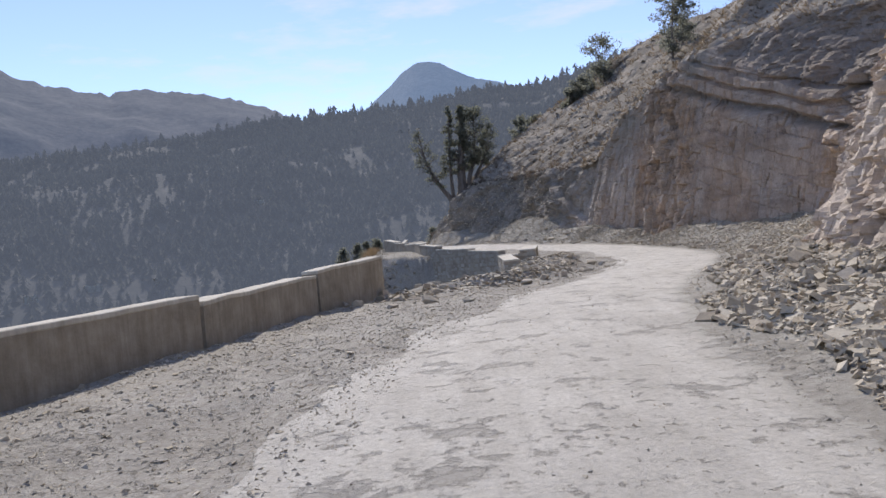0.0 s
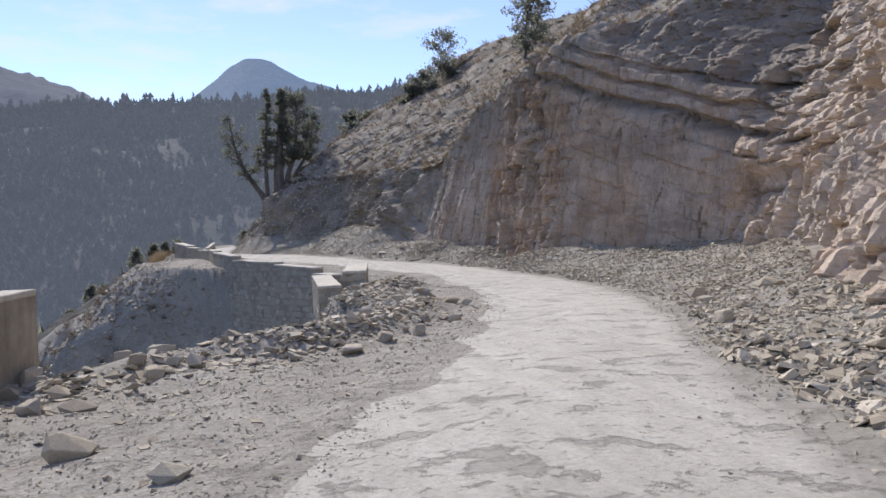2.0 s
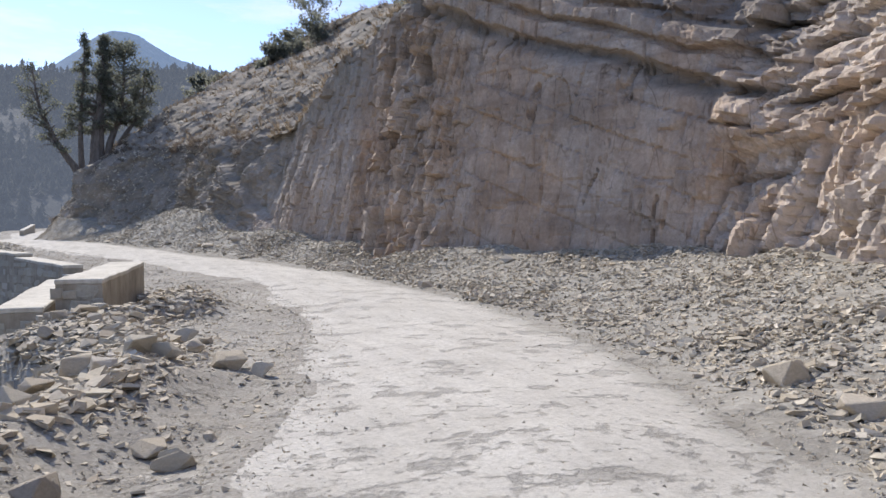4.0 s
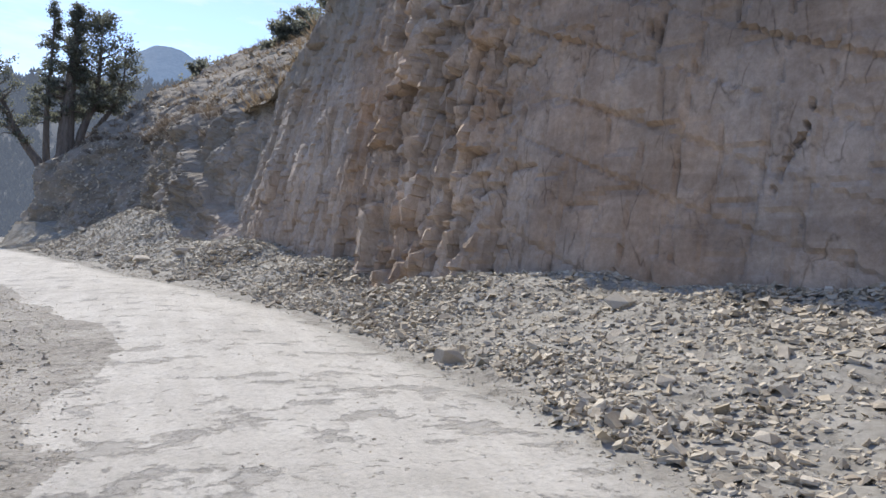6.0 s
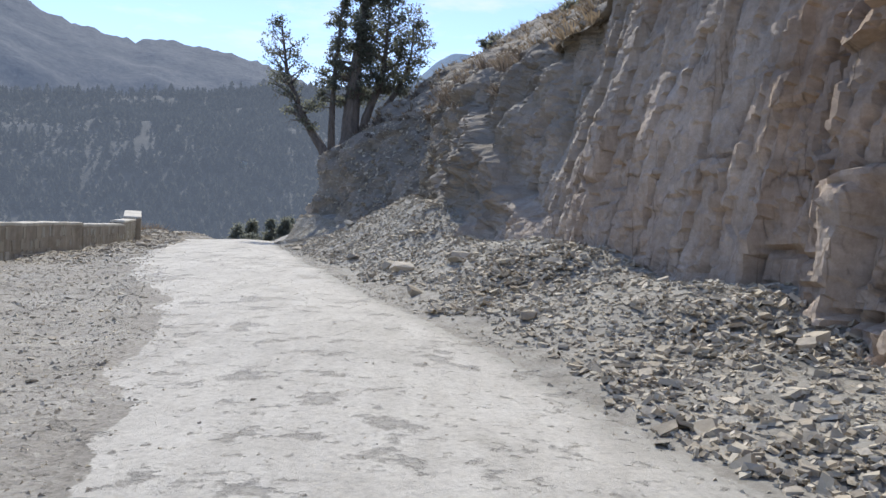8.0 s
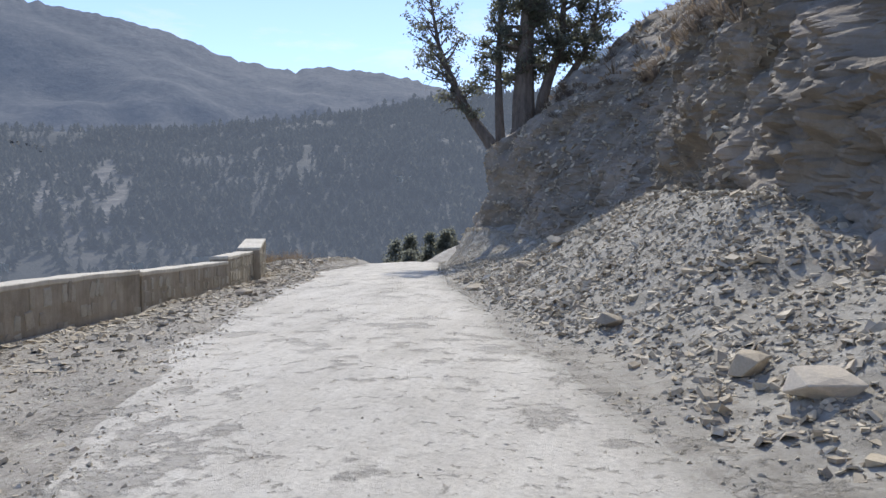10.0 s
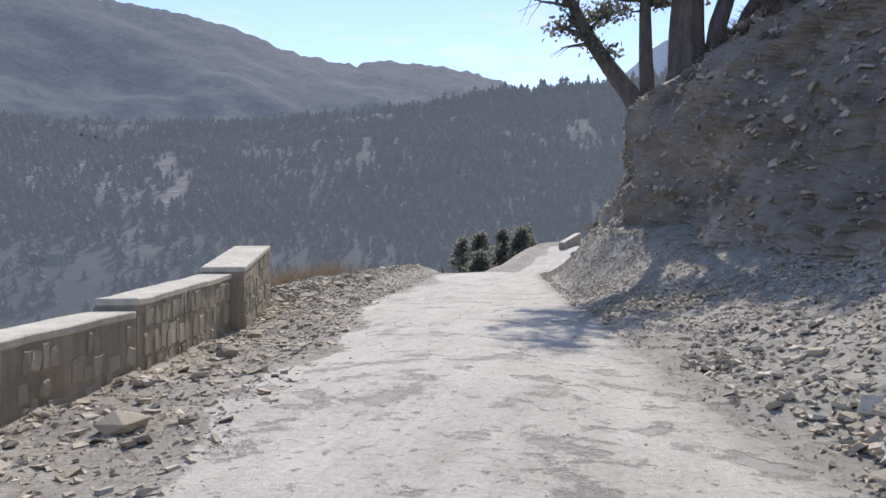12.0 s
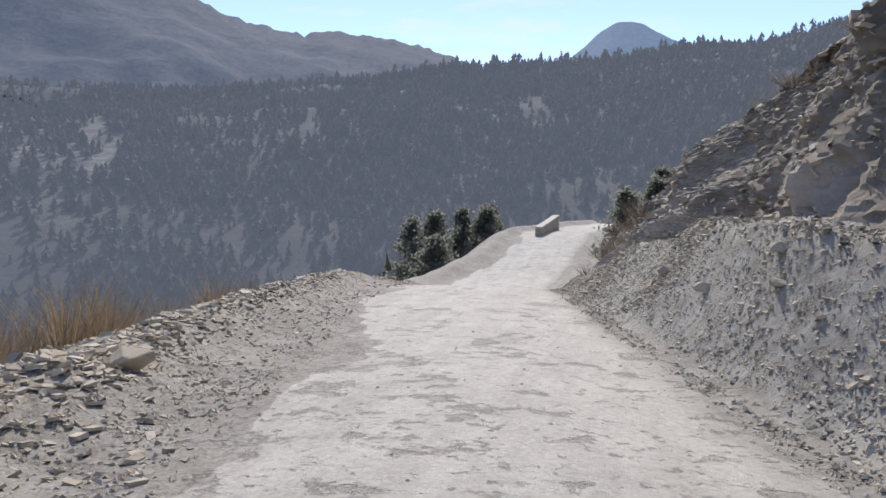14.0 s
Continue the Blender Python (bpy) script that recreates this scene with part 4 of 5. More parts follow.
def scatter_verge():
    rng = np.random.default_rng(21)
    n = 64000
    y = rng.uniform(2, 108, n)
    e = edge_d(y)
    open_edge = smooth(19, 23, y) * (1 - smooth(41, 44, y)) + smooth(76, 79, y)
    lane = rng.uniform(0, 1, n)
    d = -2.0 + (e - 0.6 + 2.0) * lane
    wall_side = (1 - open_edge) * smooth(0.5, 0.85, lane)
    weight = np.clip(0.09 + open_edge * smooth(0.18, 0.5, lane) * 0.95 + wall_side * (0.3 + 0.5 * smooth(58, 62, y)), 0, 1)
    weight *= np.clip(0.75 + 0.6 * fbm(y * 0.6, d * 0.6, 3, 67), 0.1, 1)
    keep = rng.uniform(0, 1, n) < weight
    y, d, open_edge, lane = y[keep], d[keep], open_edge[keep], lane[keep]
    x = road_x(y) + d
    n = len(y)
    size = 0.03 + 0.07 * rng.uniform(0, 1, n) ** 2 + open_edge * smooth(0.25, 0.5, lane) * (0.025 + 0.15 * rng.uniform(0, 1, n) ** 4 * (1 - 0.35 * smooth(70, 76, y)))
    size += 0.06 * smooth(58, 62, y) * (1 - smooth(76, 79, y)) * rng.uniform(0, 1, n) ** 3
    z = ground_height(x, y) + size * 0.05
    # flat slabs along the foot of the last parapets
    k = 3200
    yw = rng.uniform(60, 84, k)
    xw = np.interp(yw, [60, 65.5, 71, 74.6, 77.7, 84], [-1.3, -2.0, -3.15, -4.28, -5.4, -7.0]) + 0.15 + 2.0 * rng.uniform(0, 1, k) ** 1.7
    sw = 0.03 + 0.12 * rng.uniform(0, 1, k) ** 3
    x, y, size = np.concatenate([x, xw]), np.concatenate([y, yw]), np.concatenate([size, sw])
    z = np.concatenate([z, ground_height(xw, yw) + 0.04 * sw])
    return stones_mesh("verge_rubble", x, y, z, size, 0.26, MAT_RUBBLE, 22, "broken grey stones heaped along the open road edge", "rubble")


def scatter_slope():
    """Stones that lie on the slope above the cliff."""
    rng = np.random.default_rng(41)
    rows, cols = CX.shape
    n = 6000
    i = np.searchsorted(CV[:, 0], 1.2 + 27 * rng.uniform(0, 1, n))
    j = rng.integers(90, cols - 4, n)
    size = 0.12 + 0.35 * rng.uniform(0, 1, n) ** 3
    # and on the earthy bank past the cliff
    k = 10000
    low = rng.integers(12, 152, k)
    far = rng.integers(np.searchsorted(CYB[0], 66), np.searchsorted(CYB[0], 104), k)
    i, j = np.concatenate([i, low]), np.concatenate([j, far])
    size = np.concatenate([size, 0.03 + 0.20 * rng.uniform(0, 1, k) ** 4])
    return stones_mesh("slope_stones", CX[i, j], CY[i, j], CZ[i, j] + size * 0.04, size, 0.5, MAT_RUBBLE, 42, "weathered stones scattered on the slope above the cliff", "rubble")


def scatter_gully():
    """Stones down the slope below the open edge and the parapets."""
    rng = np.random.default_rng(36)
    n = 11000
    y = rng.uniform(17, 66, n)
    d = edge_d(y) - 0.7 - 11 * rng.uniform(0, 1, n) ** 1.3
    x = road_x(y) + d
    keep = rng.uniform(0, 1, n) < np.clip(0.55 + 0.9 * fbm(x * 0.35, y * 0.35, 3, 38), 0.06, 1)
    x, y = x[keep], y[keep]
    # thicker in the broken hollow before the retaining wall
    x = np.concatenate([x, rng.uniform(-9, 4, 4000), rng.uniform(-13, 3, 9000)])
    y = np.concatenate([y, rng.uniform(24, 46, 4000), rng.uniform(44, 64, 9000)])
    below = x < road_x(y) + edge_d(y)
    x, y = x[below], y[below]
    size = 0.05 + 0.3 * rng.uniform(0, 1, len(x)) ** 3.5
    return stones_mesh("gully_rubble", x, y, ground_height(x, y) + size * 0.04, size, 0.45, MAT_RUBBLE, 37, "broken stones strewn down the gully below the parapet", "rubble")


def shards(name, x, y, size, seed, label):
    """Small flat shards of stone, three-sided."""
    rng = np.random.default_rng(seed)
    n = len(x)
    tet = np.array([(-0.5, -0.3, -0.1), (0.5, -0.25, -0.1), (0.05, 0.5, -0.1), (-0.05, 0.0, 0.28)])
    v = tet[None] * rng.uniform(0.6, 1.3, (n, 4, 3)) + rng.normal(0, 0.1, (n, 4, 3)) * (1, 1, 0.3)
    rot = turns(rng.uniform(0, 6.28, n), rng.normal(0, 0.22, n), rng.normal(0, 0.22, n))
    v = np.einsum('nab,nkb->nka', rot, v * size[:, None, None]) + np.stack([x, y, ground_height(x, y) + 0.05 * size], -1)[:, None, :]
    fs = np.array([(0, 2, 1), (0, 1, 3), (1, 2, 3), (2, 0, 3)])[None] + 4 * np.arange(n)[:, None, None]
    ob = mesh_object(name, v.reshape(-1, 3), fs.reshape(-1, 3), MAT_RUBBLE)
    tagged(ob, label, "rubble", kind="stuff")


def scatter_chips():
    rng = np.random.default_rng(46)
    n = 190000
    y = 3 + 105 * rng.uniform(0, 1, n)
    f = foot_x(y) - road_x(y)
    u = rng.uniform(0, 1, n)
    d = np.where(u < 0.7, 2.55 + (f - 2.3) * rng.uniform(0, 1, n), -1.7 + (edge_d(y) + 1.4) * rng.uniform(0, 1, n))
    x = road_x(y) + d
    keep = rng.uniform(0, 1, n) < np.clip(0.6 + 0.7 * fbm(x * 0.7, y * 0.7, 3, 47), 0.1, 1) * np.where(u < 0.7, np.clip((f - 2.3) / 8 + 0.45 * smooth(76, 82, y), 0.25, 1), 0.6)
    x, y = x[keep], y[keep]
    more_y = 60 + 26 * rng.uniform(0, 1, 14000)
    more_d = -1.9 + (edge_d(more_y) + 1.9) * rng.uniform(0, 1, 14000)
    inside = more_d > np.interp(more_y, [60, 65.5, 71, 74.6, 77.7, 78, 86], [-1.3, -2.0, -3.15, -4.28, -5.4, -9, -9]) - road_x(more_y)
    x, y = np.concatenate([x, (road_x(more_y) + more_d)[inside]]), np.concatenate([y, more_y[inside]])
    shards("stone_chips", x, y, 0.02 + 0.065 * rng.uniform(0, 1, len(x)) ** 2.5, 48, "small grey limestone chips strewn between the stones")
    # pebbles, few on the wheel tracks
    n = 32000
    y = rng.uniform(3, 100, n)
    d = rng.uniform(-6.5, 3.2, n)
    keep = (d > edge_d(y) + 0.2) & (rng.uniform(0, 1, n) < np.where((d > -1.6) & (d < 2.4), 0.10 + 0.25 * smooth(0.1, 0.5, fbm(d * 0.9, y * 0.25, 3, 49)), 0.9))
    x, y = (road_x(y) + d)[keep], y[keep]
    more_y = 2 + 58 * rng.uniform(0, 1, 34000) ** 1.3
    more_d = np.maximum(-1.25 - 5.2 * rng.uniform(0, 1, 34000), edge_d(more_y) + 0.2)
    x, y = np.concatenate([x, road_x(more_y) + more_d]), np.concatenate([y, more_y])
    shards("pebbles", x, y, 0.016 + 0.04 * rng.uniform(0, 1, len(x)) ** 3, 50, "small loose pebbles strewn over the gravel road")


SCREE = scatter_scree()
scatter_chips()
scatter_gully()
scatter_verge()
scatter_slope()


# ---- single fallen rocks ----
def rock_mesh(seed):
    rng = np.random.default_rng(seed)
    bm = bmesh.new()
    for _ in range(15):
        p = rng.uniform(-1, 1, 3)
        p /= max(abs(p)) ** 0.75
        bm.verts.new(Vector(p * (0.5, 0.42, 0.36)))
    hull = bmesh.ops.convex_hull(bm, input=bm.verts)
    bmesh.ops.delete(bm, geom=[v for v in hull["geom_interior"] if isinstance(v, bmesh.types.BMVert)], context='VERTS')
    bmesh.ops.bevel(bm, geom=list(bm.edges), offset=0.02, segments=1, affect='EDGES')
    bmesh.ops.triangulate(bm, faces=bm.faces)
    me = bpy.data.meshes.new("rock")
    bm.to_mesh(me)
    bm.free()
    me.materials.append(MAT_ROCK)
    return me


ROCKS = [rock_mesh(200 + k) for k in range(10)]


def rock(x, y, size, turn, tilt=12, flat=1.0):
    ob = new("rock", ROCKS[int(abs(x * 7 + y * 3)) % 10])
    ob.scale = (size, size * 0.9, size * flat)
    ob.rotation_euler = (radians(tilt), radians(tilt * 0.6 - 4), radians(turn))
    ob.location = (x, y, on_ground(x, y) + 0.22 * size * flat)
    big = "large" if size > 0.5 else "small"
    tagged(ob, f"{big} angular grey limestone rock lying on the gravel", "rock", group="fallen rocks")
    return ob


for x, y, size, turn, flat in (
        (-0.43, 18.3, 0.45, 10, 0.85), (0.5, 17.2, 0.3, 50, 0.6), (4.1, 25.4, 0.4, 30, 0.9), (3.3, 24.6, 0.4, 80, 0.7),
        (9.3, 23.2, 0.5, 20, 0.7), (11.4, 27.4, 0.65, 40, 0.75), (12.6, 26.3, 0.75, 15, 0.55), (10.9, 26.2, 0.5, 70, 0.6),
        (8.65, 58.7, 0.6, 20, 0.5), (8.3, 59.6, 0.4, 65, 0.8), (9.1, 55.9, 0.4, 35, 0.8), (12.87, 41.2, 0.4, 10, 0.9),
        (15.8, 41.6, 0.5, 25, 0.7), (10.0, 58.0, 0.55, 5, 0.45), (9.83, 57.7, 0.6, 95, 0.4), (5.2, 69.3, 0.6, 35, 0.35),
        (4.2, 68.8, 0.6, 15, 0.35), (5.9, 69.8, 0.5, 60, 0.6), (0.2, 87.0, 0.3, 30, 0.6), (0.1, 86.6, 0.26, 80, 0.5),
        (-0.76, 91.1, 0.36, 25, 0.7), (-0.4, 88.6, 0.35, 10, 0.6), (14.4, 35.6, 0.3, 44, 0.6), (13.6, 34.2, 0.28, 20, 0.7),
        (16.6, 36.2, 0.3, 70, 0.6), (6.9, 14.2, 0.5, 12, 0.7), (7.4, 17.0, 0.45, 48, 0.6), (8.2, 18.4, 0.6, 77, 0.5),
        (2.6, 23.6, 0.42, 15, 0.6), (1.6, 23.4, 0.4, 60, 0.6), (2.9, 27.5, 0.6, 33, 0.7), (4.6, 30.6, 0.5, 12, 0.7),
        (-0.9, 20.6, 0.4, 25, 0.5), (-1.4, 18.6, 0.35, 66, 0.5), (-2.75, 72.2, 0.3, 40, 0.8), (-3.5, 74.0, 0.33, 15, 0.7),
        (-1.6, 69.0, 0.4, 70, 0.6), (-6.1, 84.4, 0.45, 20, 0.7), (-5.6, 81.4, 0.35, 45, 0.4), (-5.2, 79.0, 0.4, 10, 0.35),
        (7.1, 62.2, 0.45, 75, 0.5), (10.9, 52.6, 0.35, 18, 0.5), (14.3, 38.6, 0.28, 52, 0.6)):
    rock(x, y, size, turn, 6 + (turn % 13), flat)


# broken blocks heaped along the open edge
rng_berm = np.random.default_rng(88)
for k in range(85):
    y = 19.5 + 16.5 * rng_berm.uniform(0, 1)
    d = float(edge_d(y)) + 0.2 + 2.4 * rng_berm.uniform(0, 1) ** 1.4
    rock(float(road_x(y)) + d, y, 0.16 + 0.34 * rng_berm.uniform(0, 1) ** 2, rng_berm.uniform(0, 180), 8 + 22 * rng_berm.uniform(0, 1), 0.55 + 0.4 * rng_berm.uniform(0, 1))
rock(-2.3, 31.0, 1.7, 30, 25, 0.6)


# ---- the loose slabs nearest the road, one by one ----
def slab_mesh(k):
    me = bpy.data.meshes.new("slab")
    me.from_pydata([tuple(v) for v in SLABS[k]], [], [tuple(int(i) for i in t) for t in BOX_TRIS])
    me.materials.append(MAT_ROCK)
    return me


SLABS = slab_shapes(12, 77)
SLAB_MESHES = [slab_mesh(k) for k in range(12)]
rng_slab = np.random.default_rng(78)
for k in range(290):
    y = rng_slab.uniform(19, 62)
    d = 3.1 + 2.8 * rng_slab.uniform(0, 1) ** 1.3 + 0.45 * float(smooth(52, 56, np.array(y)) * (1 - smooth(62, 66, np.array(y))))
    size = 0.07 + 0.14 * rng_slab.uniform(0, 1) ** 1.6
    x = float(road_x(y)) + d
    ob = new("slab", SLAB_MESHES[k % 12])
    ob.scale = (size, size, size)
    ob.rotation_euler = (rng_slab.normal(0, 0.25), rng_slab.normal(0, 0.25), rng_slab.uniform(0, 6.28))
    ob.location = (x, y, on_ground(x, y) + 0.06 * size)
    ob.parent = SCREE


# ---- trees ----
def tube(bm, pts, radii, sides=6):
    rings = []
    for i, (p, r) in enumerate(zip(pts, radii)):
        a = pts[min(i + 1, len(pts) - 1)] - pts[max(i - 1, 0)]
        a.normalize()
        u = a.orthogonal().normalized()
        w = a.cross(u)
        rings.append([bm.verts.new(p + (u * math.cos(6.2832 * k / sides) + w * math.sin(6.2832 * k / sides)) * r) for k in range(sides)])
    for a, b in zip(rings, rings[1:]):
        for k in range(sides):
            bm.faces.new((a[k], a[(k + 1) % sides], b[(k + 1) % sides], b[k]))
    bm.faces.new(rings[-1])


def limb_points(rng, start, direction, length, droop, n=6, wander=0.12):
    pts, p, d = [start.copy()], start.copy(), direction.normalized()
    for i in range(n):
        d = (d + Vector(rng.normal(0, wander, 3)) + Vector((0, 0, -droop / n))).normalized()
        p = p + d * (length / n)
        pts.append(p.copy())
    return pts


def leaf_sprays(rng, centres, spread_by, count, size):
    """Small pointed leaf cards round the given points; returns vertices and triangles."""
    c = np.repeat(np.array([tuple(p) for p in centres]), count, axis=0)
    n = len(c)
    c = c + rng.normal(0, spread_by, (n, 3)) * (1, 1, 0.7)
    a = rng.normal(0, 1, (n, 3)) + (0, 0, 0.25)
    a /= np.linalg.norm(a, axis=1)[:, None]
    b = np.cross(a, rng.normal(0, 1, (n, 3)))
    b /= np.linalg.norm(b, axis=1)[:, None]
    s = size * rng.uniform(0.6, 1.3, n)[:, None]
    v = np.stack([c - b * s * 0.35, c + b * s * 0.35, c + a * s + b * s * 0.15, c + a * s * 0.9 - b * s * 0.25], 1)
    f = np.arange(4 * n).reshape(n, 4)
    return v.reshape(-1, 3), f


def tree(name, x, y, z, height, crown_r, seed, label, lean=(0, 0), bare=0.0, trunk_r=0.0, crown_from=0.25, limbs=46, leaf=0.17, leaves=26,
         shape="cone", bare_side=None, foliage=None, deep=2.2, spine=None):
    rng = np.random.default_rng(seed)
    root = new(name)
    root.location = (x, y, z)
    tagged(root, label, "tree")
    trunk_r = trunk_r or height * 0.028
    top = Vector((lean[0], lean[1], height))
    n = 9
    pts = [Vector((lean[0] * (i / n) ** 1.2, lean[1] * (i / n) ** 1.2, -deep + (height + deep) * i / n)) + Vector((*rng.normal(0, 0.02 * height * 0.5, 2), 0)) * min(1, i / 2) for i in range(n + 1)]
    if spine:
        at = [k * (len(spine) - 1) / n for k in range(n + 1)]
        pts = [Vector(spine[min(int(k), len(spine) - 2)]).lerp(Vector(spine[min(int(k), len(spine) - 2) + 1]), k - min(int(k), len(spine) - 2)) for k in at]
    bm = bmesh.new()
    tube(bm, pts, [trunk_r * (1.7 if i == 0 else 1 - 0.9 * i / n) for i in range(n + 1)], 9)
    part("trunk", bm, MAT_BARK, root)
    bm = bmesh.new()
    centres = []
    for k in range(limbs):
        u = crown_from + (1 - crown_from) * (k + rng.uniform(0, 1)) / limbs
        i = u * n
        p = pts[int(min(i, n - 1))].lerp(pts[int(min(i, n - 1)) + 1], i - int(min(i, n - 1)))
        az = rng.uniform(0, 6.28) if bare_side is None or rng.uniform() > 0.4 else bare_side + rng.normal(0, 0.5)
        rel = (u - crown_from) / (1 - crown_from)
        prof = (1 - rel) ** 0.75 * (0.55 + 0.45 * min(1, rel / 0.2)) if shape == "cone" else math.sqrt(max(0.05, 1 - (2 * rel - 1) ** 2))
        ln = crown_r * prof * rng.uniform(0.55, 1.15) + 0.15
        d = Vector((math.cos(az), math.sin(az), rng.uniform(0.05, 0.5) + (0.5 * rel if shape != "cone" else 0.1)))
        lp = limb_points(rng, p, d, ln, 0.35 if shape == "cone" else -0.2, 5)
        tube(bm, lp, [max(0.008, trunk_r * 0.28 * (1 - 0.85 * q / 5) * (1 - 0.6 * rel)) for q in range(6)], 4)
        if rng.uniform() > bare:
            centres += [q + Vector(rng.normal(0, 0.08 * crown_r, 3)) * 0.6 for q in lp[2:]]
            side = limb_points(rng, lp[3], Vector(rng.normal(0, 1, 3)) + d, ln * 0.4, 0.1, 3)
            tube(bm, side, [0.012, 0.01, 0.008, 0.006], 3)
            centres += side[1:]
        else:
            for _ in range(3):
                side = limb_points(rng, lp[int(rng.integers(2, 5))], Vector(rng.normal(0, 1, 3)) + d, ln * 0.45, 0.3, 3)
                tube(bm, side, [0.014, 0.011, 0.008, 0.005], 3)
    tagged(part("branchwork", bm, MAT_BARK, root, "tangle of thin grey-brown branches"), kind="stuff")
    v, f = leaf_sprays(rng, centres, crown_r * 0.075 + 0.05, leaves, leaf)
    mesh_object("crown", v, f, foliage or MAT_LEAF, parent=root)
    return root


# the old junipers on the bank over the road
JUN = "old dark juniper on the rocky bank, "
tree("juniper_tree", 2.0, 87.6, 8.5, 10.7, 1.25, 302, JUN + "slim straight trunk", trunk_r=0.27, crown_from=0.36, limbs=58, leaf=0.13, leaves=15, bare=0.25,
     spine=[(0.0, 0, -1.2), (-0.1, 0, 1.5), (-0.1, 0.1, 4.0), (0.15, 0.2, 7.5), (0.3, 0.2, 10.7)])
tree("juniper_tree", 3.1, 87.4, 9.1, 10.1, 1.5, 301, JUN + "thick trunk", trunk_r=0.66, crown_from=0.30, limbs=72, leaf=0.13, leaves=17, bare=0.2,
     spine=[(0.0, 0, -1.3), (0.0, 0, 1.6), (0.2, 0, 4.5), (0.5, 0, 7.5), (0.65, 0, 10.1)])
tree("juniper_tree", 3.7, 87.5, 9.6, 9.2, 2.3, 303, JUN + "spreading crown", trunk_r=0.34, crown_from=0.34, limbs=64, leaf=0.14, leaves=20, shape="round", bare=0.15,
     spine=[(0.0, 0, -1.2), (0.35, 0, 1.2), (1.2, 0.2, 3.4), (1.4, 0.3, 6.0), (1.5, 0.4, 9.0)])
tree("juniper_tree", 4.4, 87.8, 10.2, 6.4, 1.7, 305, JUN + "bent sideways limb", trunk_r=0.24, crown_from=0.4, limbs=34, leaf=0.13, leaves=20, shape="round", bare=0.35,
     spine=[(-0.2, 0, -1.2), (0.5, 0, 0.8), (1.6, 0.1, 2.4), (2.2, 0.2, 4.3), (2.3, 0.3, 6.3)])
tree("juniper_tree", 1.6, 87.2, 8.3, 8.2, 1.7, 304, "leaning half-bare juniper tree over the road bank", trunk_r=0.36, crown_from=0.34, limbs=46, leaf=0.13, leaves=15, shape="round", bare=0.45, bare_side=3.3,
     spine=[(0.5, 0, -1.0), (-0.1, 0.0, 0.2), (-1.1, 0.1, 1.6), (-2.0, 0.4, 3.4), (-2.7, 0.6, 5.3), (-3.1, 0.7, 8.1)])


# ---- woods across the valley ----
def fir_template(seed):
    """A ragged conifer a metre high: a stem and drooping tiers of boughs."""
    rng = np.random.default_rng(seed)
    v, f = [], []
    tiers = 4
    for k in range(tiers):
        z0 = 0.10 + 0.82 * k / tiers
        r = 0.23 * (1 - k / tiers) ** 0.7 + 0.02
        for a in np.arange(3) * 6.283 / 3 + rng.uniform(0, 6.28):
            a += rng.normal(0, 0.2)
            rr = r * rng.uniform(0.6, 1.2)
            w = 0.75 * rr + 0.015
            p = (rr * math.cos(a), rr * math.sin(a), z0 - 0.05 * rng.uniform(0.5, 1.6))
            n = len(v)
            v += [(0, 0, z0 + 0.25), (p[0] - w * math.sin(a), p[1] + w * math.cos(a), p[2]), (p[0] + w * math.sin(a), p[1] - w * math.cos(a), p[2])]
            f.append((n, n + 1, n + 2))
    return np.array(v), np.array(f)


def plant_firs(name, x, y, z, height, seed, material, label):
    rng = np.random.default_rng(seed)
    temps = [fir_template(seed * 10 + k) for k in range(6)]
    n = len(x)
    which = rng.integers(0, 6, n)
    vs = np.stack([t[0] for t in temps])[which]
    fs = temps[0][1]
    a = rng.uniform(0, 6.28, n)
    ca, sa = np.cos(a)[:, None], np.sin(a)[:, None]
    fat = rng.uniform(0.8, 1.5, n)[:, None]
    vx = (vs[:, :, 0] * ca - vs[:, :, 1] * sa) * fat
    vy = (vs[:, :, 0] * sa + vs[:, :, 1] * ca) * fat
    v = np.stack([vx, vy, vs[:, :, 2]], -1) * height[:, None, None] + np.stack([x, y, z], -1)[:, None, :]
    f = fs[None] + vs.shape[1] * np.arange(n)[:, None, None]
    ob = mesh_object(name, v.reshape(-1, 3), f.reshape(-1, 3), material)
    tagged(ob, label, "forest", kind="stuff")
    return ob


def scar(az, r):
    """Where the landslip lies on the far hillside: streaks that run downhill."""
    body = np.exp(-(((az - 40.0 - 0.02 * (r - 430)) / 6.0) ** 4 + ((r - 440) / 95) ** 4))
    streaks = (0.4 + 0.6 * smooth(-0.1, 0.3, fbm(az * 1.1 + r * 0.012, r * 0.010, 5, 57, 0.6)))
    other = 0.2 * smooth(0.6, 0.85, fbm(az * 0.6 + r * 0.004, r * 0.02, 5, 58, 0.6)) * smooth(240, 300, r)
    return np.maximum(body * streaks, other)


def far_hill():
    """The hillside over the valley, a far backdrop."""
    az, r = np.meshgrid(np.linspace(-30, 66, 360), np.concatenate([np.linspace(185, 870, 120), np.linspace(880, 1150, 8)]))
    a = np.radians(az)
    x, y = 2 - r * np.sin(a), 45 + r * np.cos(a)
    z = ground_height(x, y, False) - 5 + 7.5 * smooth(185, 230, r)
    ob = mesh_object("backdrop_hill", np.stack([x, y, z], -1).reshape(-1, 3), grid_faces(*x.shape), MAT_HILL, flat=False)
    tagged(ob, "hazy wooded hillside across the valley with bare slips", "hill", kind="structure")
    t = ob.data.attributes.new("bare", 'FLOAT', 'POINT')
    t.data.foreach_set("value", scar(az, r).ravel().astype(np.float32))


